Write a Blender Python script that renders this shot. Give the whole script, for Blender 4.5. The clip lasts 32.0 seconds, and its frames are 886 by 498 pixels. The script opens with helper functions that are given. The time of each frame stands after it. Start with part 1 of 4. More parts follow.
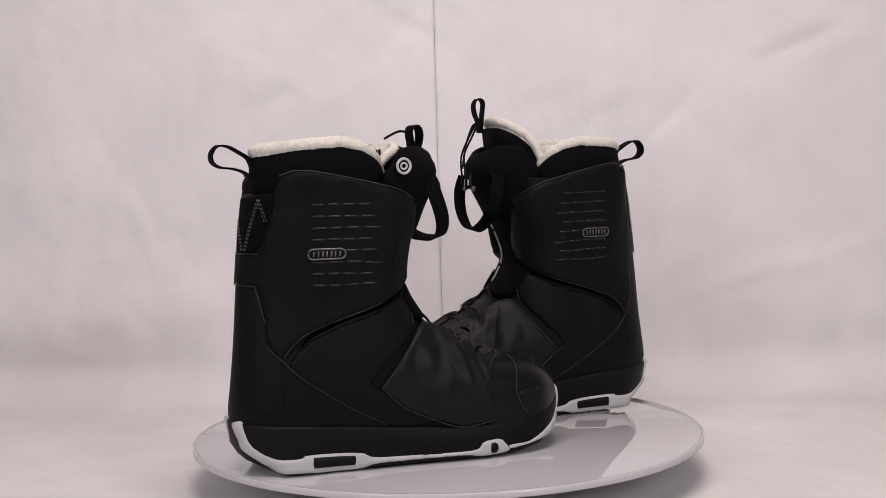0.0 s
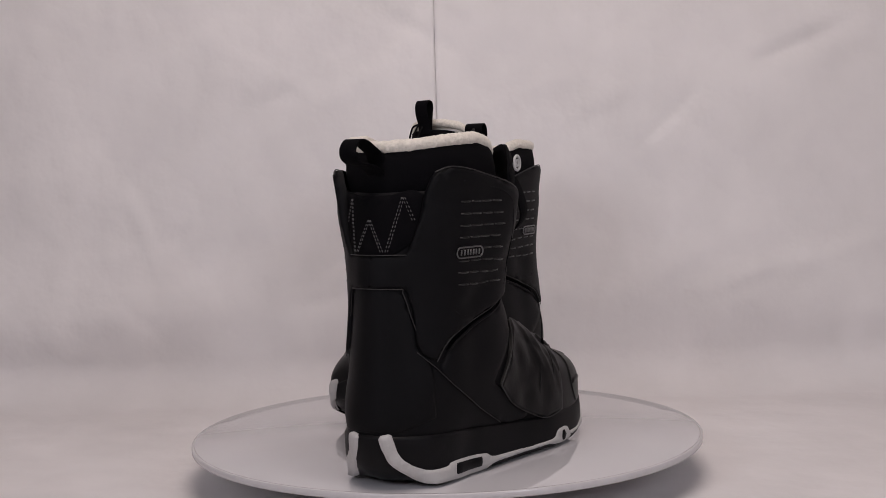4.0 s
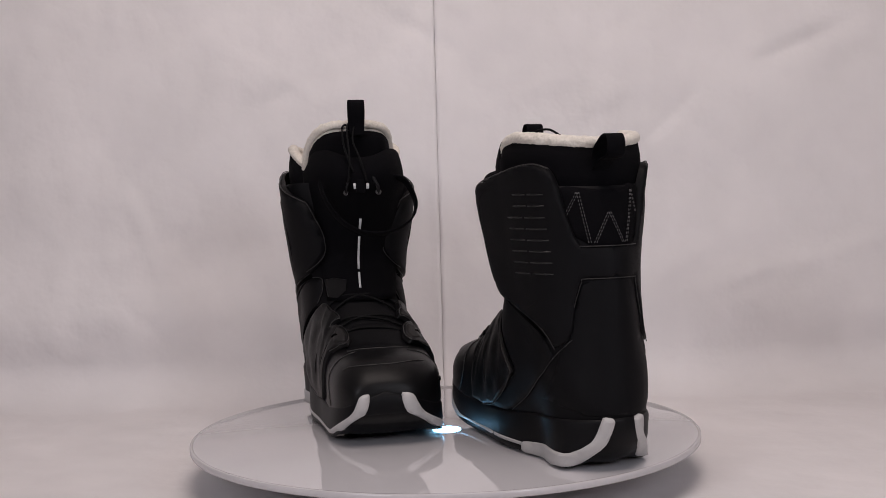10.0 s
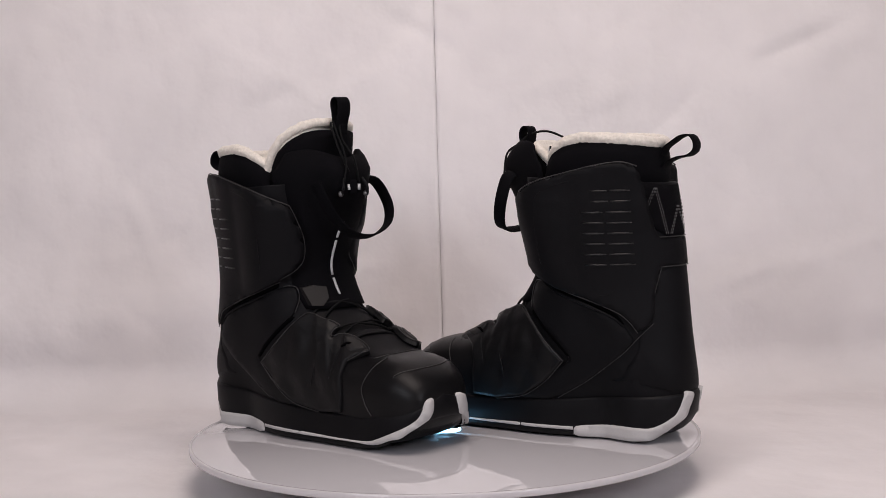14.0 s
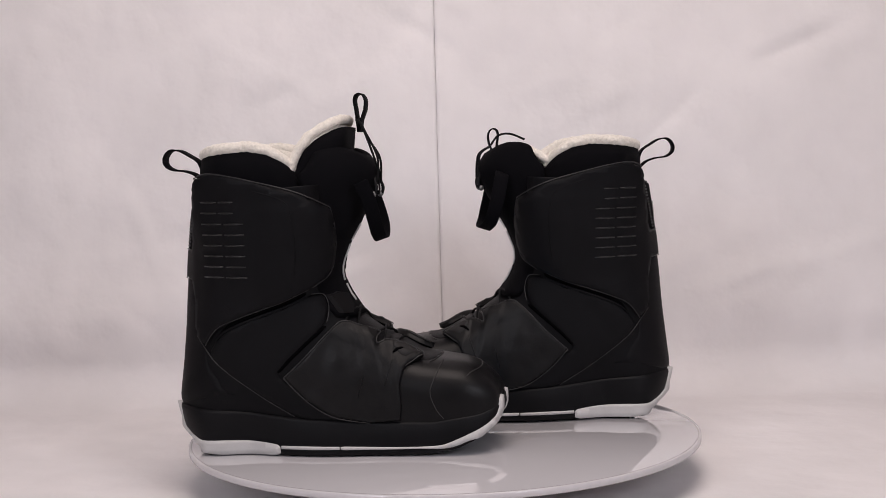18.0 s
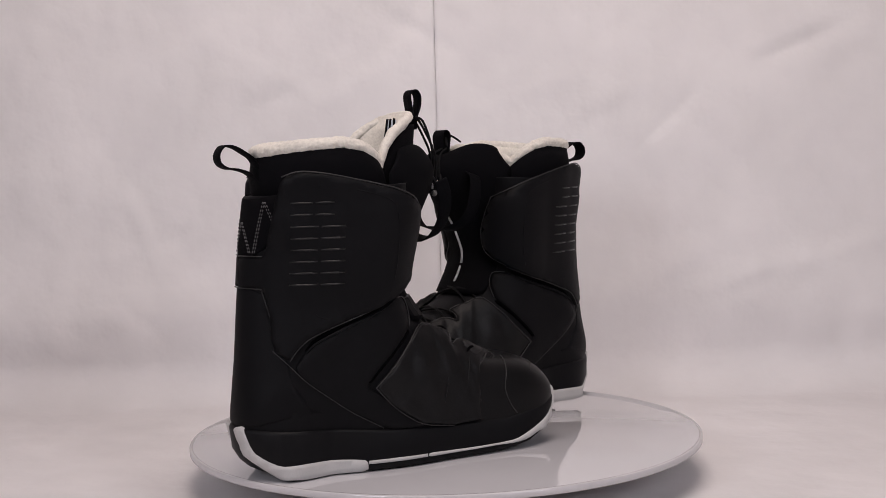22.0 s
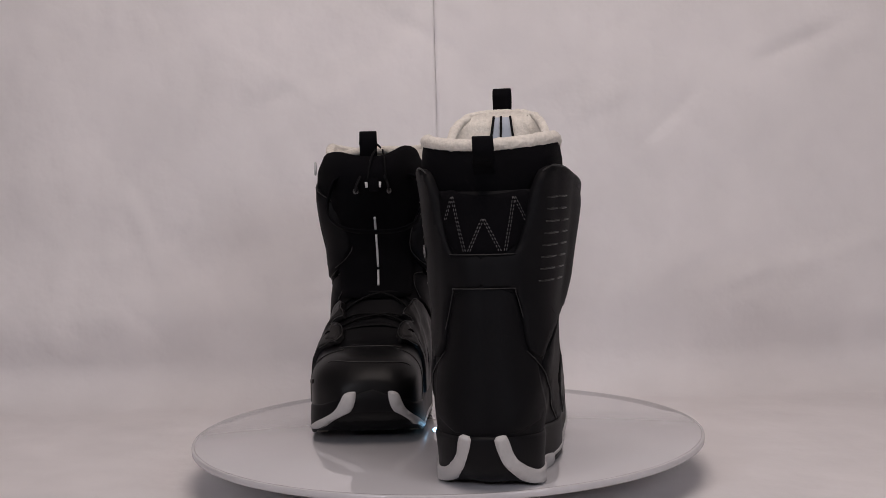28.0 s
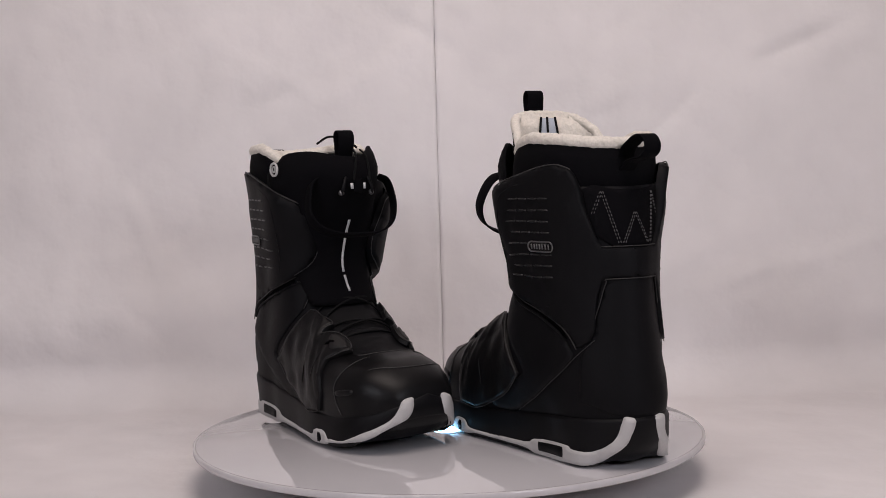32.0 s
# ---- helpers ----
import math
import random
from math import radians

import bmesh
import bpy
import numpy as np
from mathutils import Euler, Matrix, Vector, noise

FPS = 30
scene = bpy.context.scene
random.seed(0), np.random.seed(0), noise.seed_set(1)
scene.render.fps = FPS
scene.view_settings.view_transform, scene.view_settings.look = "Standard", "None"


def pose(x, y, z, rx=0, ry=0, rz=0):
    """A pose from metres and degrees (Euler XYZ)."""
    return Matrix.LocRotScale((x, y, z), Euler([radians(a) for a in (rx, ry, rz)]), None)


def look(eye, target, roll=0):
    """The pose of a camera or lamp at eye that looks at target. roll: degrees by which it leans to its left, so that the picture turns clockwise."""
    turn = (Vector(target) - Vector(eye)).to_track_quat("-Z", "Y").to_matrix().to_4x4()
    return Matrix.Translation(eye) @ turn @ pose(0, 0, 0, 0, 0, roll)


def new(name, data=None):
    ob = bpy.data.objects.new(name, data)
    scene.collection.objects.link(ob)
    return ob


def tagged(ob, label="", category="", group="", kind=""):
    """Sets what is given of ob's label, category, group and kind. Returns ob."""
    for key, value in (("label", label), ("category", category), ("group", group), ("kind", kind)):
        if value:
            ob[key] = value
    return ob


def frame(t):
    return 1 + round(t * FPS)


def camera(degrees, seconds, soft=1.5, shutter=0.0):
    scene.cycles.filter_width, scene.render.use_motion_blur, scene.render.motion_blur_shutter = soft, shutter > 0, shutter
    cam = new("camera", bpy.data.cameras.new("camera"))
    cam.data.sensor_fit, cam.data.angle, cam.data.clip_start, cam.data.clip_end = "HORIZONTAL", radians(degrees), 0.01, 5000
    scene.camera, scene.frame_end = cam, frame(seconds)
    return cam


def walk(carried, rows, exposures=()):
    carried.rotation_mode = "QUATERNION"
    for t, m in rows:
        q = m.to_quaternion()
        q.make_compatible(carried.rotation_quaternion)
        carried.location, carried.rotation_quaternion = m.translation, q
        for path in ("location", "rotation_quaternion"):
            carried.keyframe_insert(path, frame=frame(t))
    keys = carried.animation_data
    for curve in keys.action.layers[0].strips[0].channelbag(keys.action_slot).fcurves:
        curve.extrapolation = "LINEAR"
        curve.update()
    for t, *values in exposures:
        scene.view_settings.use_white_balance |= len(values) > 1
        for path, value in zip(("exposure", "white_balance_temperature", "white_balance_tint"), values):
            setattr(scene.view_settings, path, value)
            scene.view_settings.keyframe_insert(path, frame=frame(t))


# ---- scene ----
from mathutils.bvhtree import BVHTree
from mathutils.geometry import delaunay_2d_cdt

# camera: held still before the turntable
cam = camera(38.83, 32.0, soft=0.75)
CAM = look((0.0, -1.1914, 0.2512), (0.00088, -0.19353, 0.18595), -1.558)
# the camera's automatic exposure drifts as the boots turn
EXPOSURE = [(0, 0.03), (1, 0.01), (2, -0.07), (3, -0.26), (4.5, -0.41), (6, -0.5), (7, -0.47), (8, -0.4), (9, -0.34), (10, -0.28), (12, -0.13),
            (13, -0.05), (14, 0.0), (17, 0.05), (20, 0.03), (21, 0.01), (22, -0.12), (24, -0.32), (25, -0.43), (28, -0.47), (30, -0.35), (32, -0.21)]
walk(cam, [(0, CAM), (32, CAM)], exposures=EXPOSURE)

# ---- light: two soft studio lamps and the room's ceiling panel ----
world = bpy.data.worlds.new("room_air")
world.use_nodes = True
world.node_tree.nodes["Background"].inputs["Color"].default_value = (0.9, 0.88, 0.92, 1)
world.node_tree.nodes["Background"].inputs["Strength"].default_value = 0.03
scene.world = world


def area_lamp(name, eye, target, size, power, colour, spread=math.pi):
    data = bpy.data.lights.new(name, "AREA")
    data.shape, data.size, data.energy, data.color = "DISK", size, power, colour
    data.spread = spread
    ob = new(name, data)
    ob.matrix_world = look(eye, target)
    return tagged(ob, kind="structure")


area_lamp("studio_light_one", (-0.70, -1.20, 0.66), (-0.02, 0.40, 0.20), 0.46, 1.40, (0.92, 0.92, 1.00), 1.7)
area_lamp("studio_light_two", (0.72, -1.18, 0.64), (0.02, 0.40, 0.20), 0.46, 1.36, (0.92, 0.92, 1.00), 1.7)
area_lamp("ceiling_light", (0.06, -0.50, 1.34), (0.04, 0.25, 0.2), 0.9, 11.2, (1.0, 0.864, 0.812))


# ---- materials ----
def material(name, colour, rough=0.5, metal=0.0, spec=0.5, grain=0.0, grain_size=300.0, bump=0.0, bump_size=200.0,
             wear=0.0, wear_size=12.0, sheen=0.0, coat=0.0, wrinkle=0.0, wrinkle_size=40.0):
    m = bpy.data.materials.new(name)
    m.use_nodes = True
    nt = m.node_tree
    b = nt.nodes["Principled BSDF"]
    b.inputs["Base Color"].default_value = (*colour, 1)
    b.inputs["Roughness"].default_value = rough
    b.inputs["Metallic"].default_value = metal
    b.inputs["Specular IOR Level"].default_value = spec
    b.inputs["Sheen Weight"].default_value = sheen
    b.inputs["Coat Weight"].default_value = coat
    b.inputs["Coat Roughness"].default_value = 0.02
    co = nt.nodes.new("ShaderNodeTexCoord")

    def noise_node(scale, detail=4):
        n = nt.nodes.new("ShaderNodeTexNoise")
        n.inputs["Scale"].default_value, n.inputs["Detail"].default_value = scale, detail
        nt.links.new(co.outputs["Object"], n.inputs["Vector"])
        return n

    if grain or wear:
        n1, n2 = noise_node(grain_size), noise_node(wear_size)
        hsv = nt.nodes.new("ShaderNodeHueSaturation")
        hsv.inputs["Color"].default_value = (*colour, 1)
        a = nt.nodes.new("ShaderNodeMath")
        a.operation, a.inputs[1].default_value = "MULTIPLY", 2 * grain
        nt.links.new(n1.outputs["Fac"], a.inputs[0])
        c = nt.nodes.new("ShaderNodeMath")
        c.operation, c.inputs[1].default_value = "MULTIPLY_ADD", 2 * wear
        nt.links.new(n2.outputs["Fac"], c.inputs[0])
        nt.links.new(a.outputs[0], c.inputs[2])
        d = nt.nodes.new("ShaderNodeMath")
        d.operation, d.inputs[1].default_value = "ADD", 1 - grain - wear
        nt.links.new(c.outputs[0], d.inputs[0])
        nt.links.new(d.outputs[0], hsv.inputs["Value"])
        nt.links.new(hsv.outputs["Color"], b.inputs["Base Color"])
        r = nt.nodes.new("ShaderNodeMath")
        r.operation, r.inputs[1].default_value, r.inputs[2].default_value = "MULTIPLY_ADD", 0.25 * rough, 0.87 * rough
        nt.links.new(n2.outputs["Fac"], r.inputs[0])
        nt.links.new(r.outputs[0], b.inputs["Roughness"])
    last = None
    for amount, size, dist in ((bump, bump_size, 0.0006), (wrinkle, wrinkle_size, 0.004)):
        if amount:
            n = noise_node(size, 3)
            bp = nt.nodes.new("ShaderNodeBump")
            bp.inputs["Strength"].default_value, bp.inputs["Distance"].default_value = amount, dist
            nt.links.new(n.outputs["Fac"], bp.inputs["Height"])
            if last:
                nt.links.new(last.outputs["Normal"], bp.inputs["Normal"])
            nt.links.new(bp.outputs["Normal"], b.inputs["Normal"])
            last = bp
    return m


LEATHER = material("black_leather", (0.0031, 0.0030, 0.0041), 0.58, spec=0.13, grain=0.3, grain_size=900, bump=0.25, bump_size=1400, wear=0.25, wear_size=25)
CREASED = material("creased_black_leather", (0.0036, 0.0034, 0.0041), 0.46, spec=0.22, grain=0.3, grain_size=900, bump=0.25, bump_size=1200, wear=0.3, wear_size=30, wrinkle=0.22, wrinkle_size=60)
SMOOTH = material("smooth_black_leather", (0.0050, 0.0048, 0.0055), 0.38, spec=0.18, grain=0.2, grain_size=900, bump=0.12, bump_size=1500, wear=0.3, wear_size=30)
GREY_LEATHER = material("shiny_grey_leather", (0.0046, 0.0043, 0.0050), 0.42, spec=0.2, grain=0.2, grain_size=900, wear=0.3, wear_size=60)
FABRIC = material("black_fabric", (0.0025, 0.0023, 0.0034), 0.9, spec=0.09, grain=0.4, grain_size=1800, bump=0.5, bump_size=1800, wear=0.2, wear_size=30)
# near-black colour for the shade inside slots and slits
SLOT_SHADE = material("slot_shade", (0.0012, 0.0011, 0.0015), 0.95, spec=0.03, grain=0.3, grain_size=1500, wear=0.2, wear_size=40)
RUBBER = material("black_rubber", (0.0030, 0.0029, 0.0040), 0.50, spec=0.17, grain=0.2, grain_size=700, bump=0.2, bump_size=900, wear=0.3, wear_size=30)
WEBBING = material("black_webbing", (0.0026, 0.0025, 0.0036), 0.9, spec=0.08, grain=0.4, grain_size=2500, bump=0.6, bump_size=2200)
CORD = material("black_cord", (0.0032, 0.0032, 0.0038), 0.7, spec=0.15, grain=0.3, grain_size=2500, bump=0.5, bump_size=2500)
# paler than the leather: highlights on edges and seams put into the colour
EDGE_SHINE = material("highlit_black_edge", (0.019, 0.018, 0.019), 0.48, grain=0.5, grain_size=250, wear=0.6, wear_size=60)
RIBBING = material("embossed_rib", (0.0095, 0.0092, 0.0098), 0.36, grain=0.4, grain_size=350, wear=0.4, wear_size=90)
# ribs of the inner cuff, darker than the outer ones
DARK_RIB = material("darker_embossed_rib", (0.0068, 0.0065, 0.0070), 0.38, grain=0.4, grain_size=350, wear=0.5, wear_size=90)
FLEECE = material("cream_fleece", (0.72, 0.675, 0.61), 0.95, spec=0.1, grain=0.22, grain_size=420, bump=0.9, bump_size=600, wear=0.12, wear_size=60, sheen=0.3, wrinkle=0.3, wrinkle_size=220)
WHITE_RUBBER = material("white_rubber", (0.52, 0.51, 0.51), 0.5, grain=0.06, grain_size=600, bump=0.15, bump_size=700, wear=0.16, wear_size=45)
LUG_RUBBER = material("cream_rubber", (0.36, 0.33, 0.30), 0.6, grain=0.1, grain_size=600, wear=0.2, wear_size=80)
# toe and vamp seams: their glints are painted as a paler tone
SEAM = material("glint_painted_seam", (0.022, 0.021, 0.021), 0.5, grain=0.5, grain_size=400, wear=0.7, wear_size=90)
DULL_STEEL = material("dull_steel", (0.20, 0.20, 0.205), 0.42, metal=1.0, grain=0.2, grain_size=800, wear=0.3, wear_size=150)
# lighter copy of the flap leather: the lobes' sheen painted in
LOBE = material("sheen_black_leather", (0.017, 0.0158, 0.0162), 0.55, spec=0.2, grain=0.3, grain_size=900, bump=0.2, bump_size=1200, wear=0.3, wear_size=60)
REFLECTIVE = material("reflective_tape", (0.55, 0.56, 0.57), 0.4, grain=0.1, grain_size=900, wear=0.15, wear_size=200)
PRINT = material("white_print", (0.5, 0.5, 0.5), 0.5, grain=0.05, wear=0.1, wear_size=200)
THREAD = material("grey_thread", (0.10, 0.097, 0.10), 0.7, grain=0.3, grain_size=1500, wear=0.4, wear_size=200)
LINING = material("pale_blue_lining", (0.44, 0.48, 0.55), 0.75, grain=0.1, grain_size=1500, bump=0.3, bump_size=1500, wear=0.1, wear_size=60)
CLOTH = material("white_cotton_sheet", (0.80, 0.775, 0.785), 0.9, spec=0.1, grain=0.02, grain_size=900, bump=0.10, bump_size=1200, wear=0.10, wear_size=11, wrinkle=0.6, wrinkle_size=26)
ACRYLIC = material("white_acrylic", (0.62, 0.608, 0.635), 0.03, spec=1.0, coat=0.8, grain=0.01, grain_size=300, wear=0.03, wear_size=8)
ACRYLIC_EDGE = material("acrylic_edge", (0.60, 0.585, 0.605), 0.15, spec=0.5, grain=0.03, grain_size=300, wear=0.1, wear_size=20)
PLASTIC = material("grey_plastic", (0.3, 0.3, 0.31), 0.5, grain=0.05, wear=0.1)
PAINT = material("pale_wall_paint", (0.72, 0.70, 0.70), 0.8, grain=0.03, grain_size=200, bump=0.1, bump_size=300, wear=0.05, wear_size=3)
GLOW = bpy.data.materials.new("blue_white_glow")
GLOW.use_nodes = True
GLOW.node_tree.nodes["Principled BSDF"].inputs["Base Color"].default_value = (0.8, 0.9, 1, 1)
GLOW.node_tree.nodes["Principled BSDF"].inputs["Emission Color"].default_value = (0.25, 0.62, 1.0, 1)
GLOW.node_tree.nodes["Principled BSDF"].inputs["Emission Strength"].default_value = 10.5

MIRROR, WORN = [False], [False]

# how far the worn boot bulges from its last, in millimetres: every 45 degrees round the leg from straight ahead, at five heights
BULGE_Z = (0.03, 0.085, 0.14, 0.21, 0.245)
BULGE = ((2, 2, 1, 0, 0), (4, 6, 5, 1, 0), (2, 1, -3, -4.5, -4), (2, 1, -3.5, -2.5, -2), (-2, 0.5, 2.8, 3.8, 1), (4.5, -2.5, -3.5, -2.5, -2), (-2.5, -1, -5.5, -3.5, -3), (0, 0.5, 0, -2.5, -1))


def ease(f):
    f = min(1.0, max(0.0, f))
    return f * f * (3 - 2 * f)


def worn(co):
    """The point of the last, moved to where it lies on the worn boot: leg bulged, toe shorter and bent outwards."""
    x, y, z = co
    leg = ease((0.19 - x) / 0.09)
    dx, dy = x - 0.065, y - 0.004
    r = math.hypot(dx, dy)
    turn = math.atan2(dy, dx) / (2 * math.pi) * 8 % 8
    k = int(turn) % 8
    f = ease(turn - int(turn))
    a, b = (float(np.interp(z, BULGE_Z, BULGE[q % 8])) for q in (k, k + 1))
    o = 0.001 * (a + (b - a) * f) * leg * min(r / 0.04, 1.2) / max(r, 1e-6)
    s = max(-1.1, min(1.1, (y - 0.008) / 0.05))
    return Vector((x + dx * o - 0.0066 * max(0.0, min(1.05, (x - 0.17) / 0.12)), y + dy * o + (0.0036 if s > 0 else -0.0076) * s * (1 - leg), z * 0.995))


def part(name, bm, mat, parent=None, label=""):
    if WORN[0]:
        for v in bm.verts:
            v.co = worn(v.co)
    if MIRROR[0]:
        for v in bm.verts:
            v.co.y = -v.co.y
        bmesh.ops.reverse_faces(bm, faces=bm.faces[:])
    me = bpy.data.meshes.new(name)
    bm.to_mesh(me)
    bm.free()
    me.materials.append(mat)
    for p in me.polygons:
        p.use_smooth = True
    ob = new(name, me)
    if parent:
        ob.parent = parent
    return tagged(ob, label)


def part_sharp(name, bm, mat, parent=None, label="", angle=0.6):
    ob = part(name, bm, mat, parent, label)
    b2 = bmesh.new()
    b2.from_mesh(ob.data)
    for e in b2.edges:
        e.smooth = len(e.link_faces) == 2 and e.calc_face_angle(0) < angle
    b2.to_mesh(ob.data)
    b2.free()
    return ob


def spline(points, n, closed=False):
    """Catmull-Rom through the points; n steps a span."""
    p = [Vector(q) for q in points]
    m = len(p)
    out = []
    for i in range(m if closed else m - 1):
        a, b, c, d = (p[(i + k) % m] if closed else p[min(max(i + k, 0), m - 1)] for k in (-1, 0, 1, 2))
        for j in range(n):
            t = j / n
            out.append(0.5 * (2 * b + (c - a) * t + (2 * a - 5 * b + 4 * c - d) * t * t + (3 * b - a - 3 * c + d) * t ** 3))
    if not closed:
        out.append(p[-1])
    return out


def table(rows, n):
    """Rows of numbers, smoothly refined to n steps a span."""
    r = np.array(rows, float)
    out = []
    m = len(r)
    for i in range(m - 1):
        a, b, c, d = r[max(i - 1, 0)], r[i], r[i + 1], r[min(i + 2, m - 1)]
        for j in range(n):
            t = j / n
            out.append(0.5 * (2 * b + (c - a) * t + (2 * a - 5 * b + 4 * c - d) * t * t + (3 * b - a - 3 * c + d) * t ** 3))
    out.append(r[-1])
    return out


def tube(points, radius, sides=8, closed=False, bm=None):
    bm = bm or bmesh.new()
    p = [Vector(q) for q in points]
    m = len(p)
    rings = []
    up = Vector((0.31, 0.17, 0.93))
    for i in range(m):
        a, b = (p[i - 1], p[(i + 1) % m]) if closed else (p[max(i - 1, 0)], p[min(i + 1, m - 1)])
        t = (b - a).normalized()
        x = t.cross(up)
        x = x.normalized() if x.length > 1e-4 else t.orthogonal().normalized()
        y = t.cross(x)
        rad = radius(i / max(m - 1, 1)) if callable(radius) else radius
        rings.append([bm.verts.new(p[i] + rad * (math.cos(2 * math.pi * k / sides) * x + math.sin(2 * math.pi * k / sides) * y)) for k in range(sides)])
    for i in range(m if closed else m - 1):
        r, s = rings[i], rings[(i + 1) % m]
        for k in range(sides):
            bm.faces.new((r[k], r[(k + 1) % sides], s[(k + 1) % sides], s[k]))
    if not closed:
        bm.faces.new(rings[0][::-1])
        bm.faces.new(rings[-1])
    return bm


def ribbon(points, sides_dir, width, thick, closed=False):
    """A flat strap along points; sides_dir: the way of its width at each point (or one for all)."""
    bm = bmesh.new()
    p = [Vector(q) for q in points]
    m = len(p)
    rings = []
    for i in range(m):
        a, b = (p[i - 1], p[(i + 1) % m]) if closed else (p[max(i - 1, 0)], p[min(i + 1, m - 1)])
        t = (b - a).normalized()
        s = Vector(sides_dir[i] if isinstance(sides_dir, list) else sides_dir)
        s = (s - s.dot(t) * t).normalized()
        n = t.cross(s)
        w, h = width / 2, thick / 2
        rings.append([bm.verts.new(p[i] + s * cx + n * cy) for cx, cy in ((-w, -h * 0.5), (-w * 0.94, -h), (0, -h), (w * 0.94, -h), (w, -h * 0.5),
                                                                           (w, h * 0.5), (w * 0.94, h), (0, h), (-w * 0.94, h), (-w, h * 0.5))])
    for i in range(m if closed else m - 1):
        r, q = rings[i], rings[(i + 1) % m]
        for k in range(10):
            bm.faces.new((r[k], r[(k + 1) % 10], q[(k + 1) % 10], q[k]))
    if not closed:
        bm.faces.new(rings[0][::-1])
        bm.faces.new(rings[-1])
    return bm


def grid_solid(front, back):
    """A closed solid between two grids of points of equal size."""
    bm = bmesh.new()
    n, m = len(front), len(front[0])
    f = [[bm.verts.new(v) for v in row] for row in front]
    b = [[bm.verts.new(v) for v in row] for row in back]
    for i in range(n - 1):
        for j in range(m - 1):
            bm.faces.new((f[i][j], f[i][j + 1], f[i + 1][j + 1], f[i + 1][j]))
            bm.faces.new((b[i][j], b[i + 1][j], b[i + 1][j + 1], b[i][j + 1]))
    for i in range(n - 1):
        bm.faces.new((f[i][0], f[i + 1][0], b[i + 1][0], b[i][0]))
        bm.faces.new((f[i][-1], b[i][-1], b[i + 1][-1], f[i + 1][-1]))
    for j in range(m - 1):
        bm.faces.new((f[0][j], b[0][j], b[0][j + 1], f[0][j + 1]))
        bm.faces.new((f[-1][j], f[-1][j + 1], b[-1][j + 1], b[-1][j]))
    bmesh.ops.recalc_face_normals(bm, faces=bm.faces[:])
    return bm


def box(cx, cy, cz, sx, sy, sz, bevel=0.0, bm=None):
    bm = bm or bmesh.new()
    made = bmesh.ops.create_cube(bm, size=1)["verts"]
    for v in made:
        v.co = Vector((cx + v.co.x * sx, cy + v.co.y * sy, cz + v.co.z * sz))
    if bevel:
        bmesh.ops.bevel(bm, geom=list({e for v in made for e in v.link_edges}), offset=bevel, segments=2, affect="EDGES", profile=0.5)
    return bm


# ---- the room and its cloth backdrop ----
FLOOR = -0.0410


def plane_part(name, corners, label):
    bm = bmesh.new()
    vs = [bm.verts.new(c) for c in corners]
    f = bm.faces.new(vs)
    f.normal_update()
    out = f.normal.copy()
    if out.dot(Vector((0, -0.7, 1.0)) - f.calc_center_median()) < 0:
        out = -out
    thick = bmesh.ops.extrude_face_region(bm, geom=[f])
    for g in thick["geom"]:
        if isinstance(g, bmesh.types.BMVert):
            g.co -= out * 0.08
    bmesh.ops.recalc_face_normals(bm, faces=bm.faces[:])
    ob = part_sharp(name, bm, PAINT)
    return tagged(ob, label, kind="structure")


X, Y0, Y1, Z = 1.9, -2.6, 1.1, 2.3
plane_part("floor", [(-X, Y0, FLOOR - 0.012), (X, Y0, FLOOR - 0.012), (X, Y1, FLOOR - 0.012), (-X, Y1, FLOOR - 0.012)], "plain pale table surface under the sheet")
plane_part("ceiling", [(-X, Y0, Z), (-X, Y1, Z), (X, Y1, Z), (X, Y0, Z)], "plain pale ceiling")
plane_part("wall_north", [(-X, Y1, FLOOR - 0.012), (X, Y1, FLOOR - 0.012), (X, Y1, Z), (-X, Y1, Z)], "plain pale wall behind the sheet")
plane_part("wall_south", [(-X, Y0, FLOOR - 0.012), (-X, Y0, Z), (X, Y0, Z), (X, Y0, FLOOR - 0.012)], "plain pale wall behind the camera")
plane_part("wall_west", [(-X, Y0, FLOOR - 0.012), (-X, Y1, FLOOR - 0.012), (-X, Y1, Z), (-X, Y0, Z)], "plain pale wall")
plane_part("wall_east", [(X, Y0, FLOOR - 0.012), (X, Y0, Z), (X, Y1, Z), (X, Y1, FLOOR - 0.012)], "plain pale wall")

SWEEP, BACK = 0.06, 0.40


def sheet_profile(s):
    """Point and normal in (y, z) at the run s metres from the front edge of the sheet."""
    flat = BACK - SWEEP + 2.2
    if s < flat:
        return -2.2 + s, FLOOR, 0.0, 1.0
    arc = SWEEP * math.pi / 2
    if s < flat + arc:
        a = (s - flat) / SWEEP
        return BACK - SWEEP + SWEEP * math.sin(a), FLOOR + SWEEP - SWEEP * math.cos(a), -math.sin(a), math.cos(a)
    r = s - flat - arc
    return BACK + 0.02 * r, FLOOR + SWEEP + r, -1.0, 0.02


def ridge(x, z, x0, z0, x1, z1, width):
    """Height of a soft crease that runs from one point of the sheet to another."""
    dx, dz = x1 - x0, z1 - z0
    l2 = dx * dx + dz * dz
    t = max(0.0, min(1.0, ((x - x0) * dx + (z - z0) * dz) / l2))
    d = math.hypot(x - x0 - t * dx, z - z0 - t * dz)
    return math.exp(-(d / width) ** 2) * math.sin(math.pi * (0.08 + 0.84 * t))


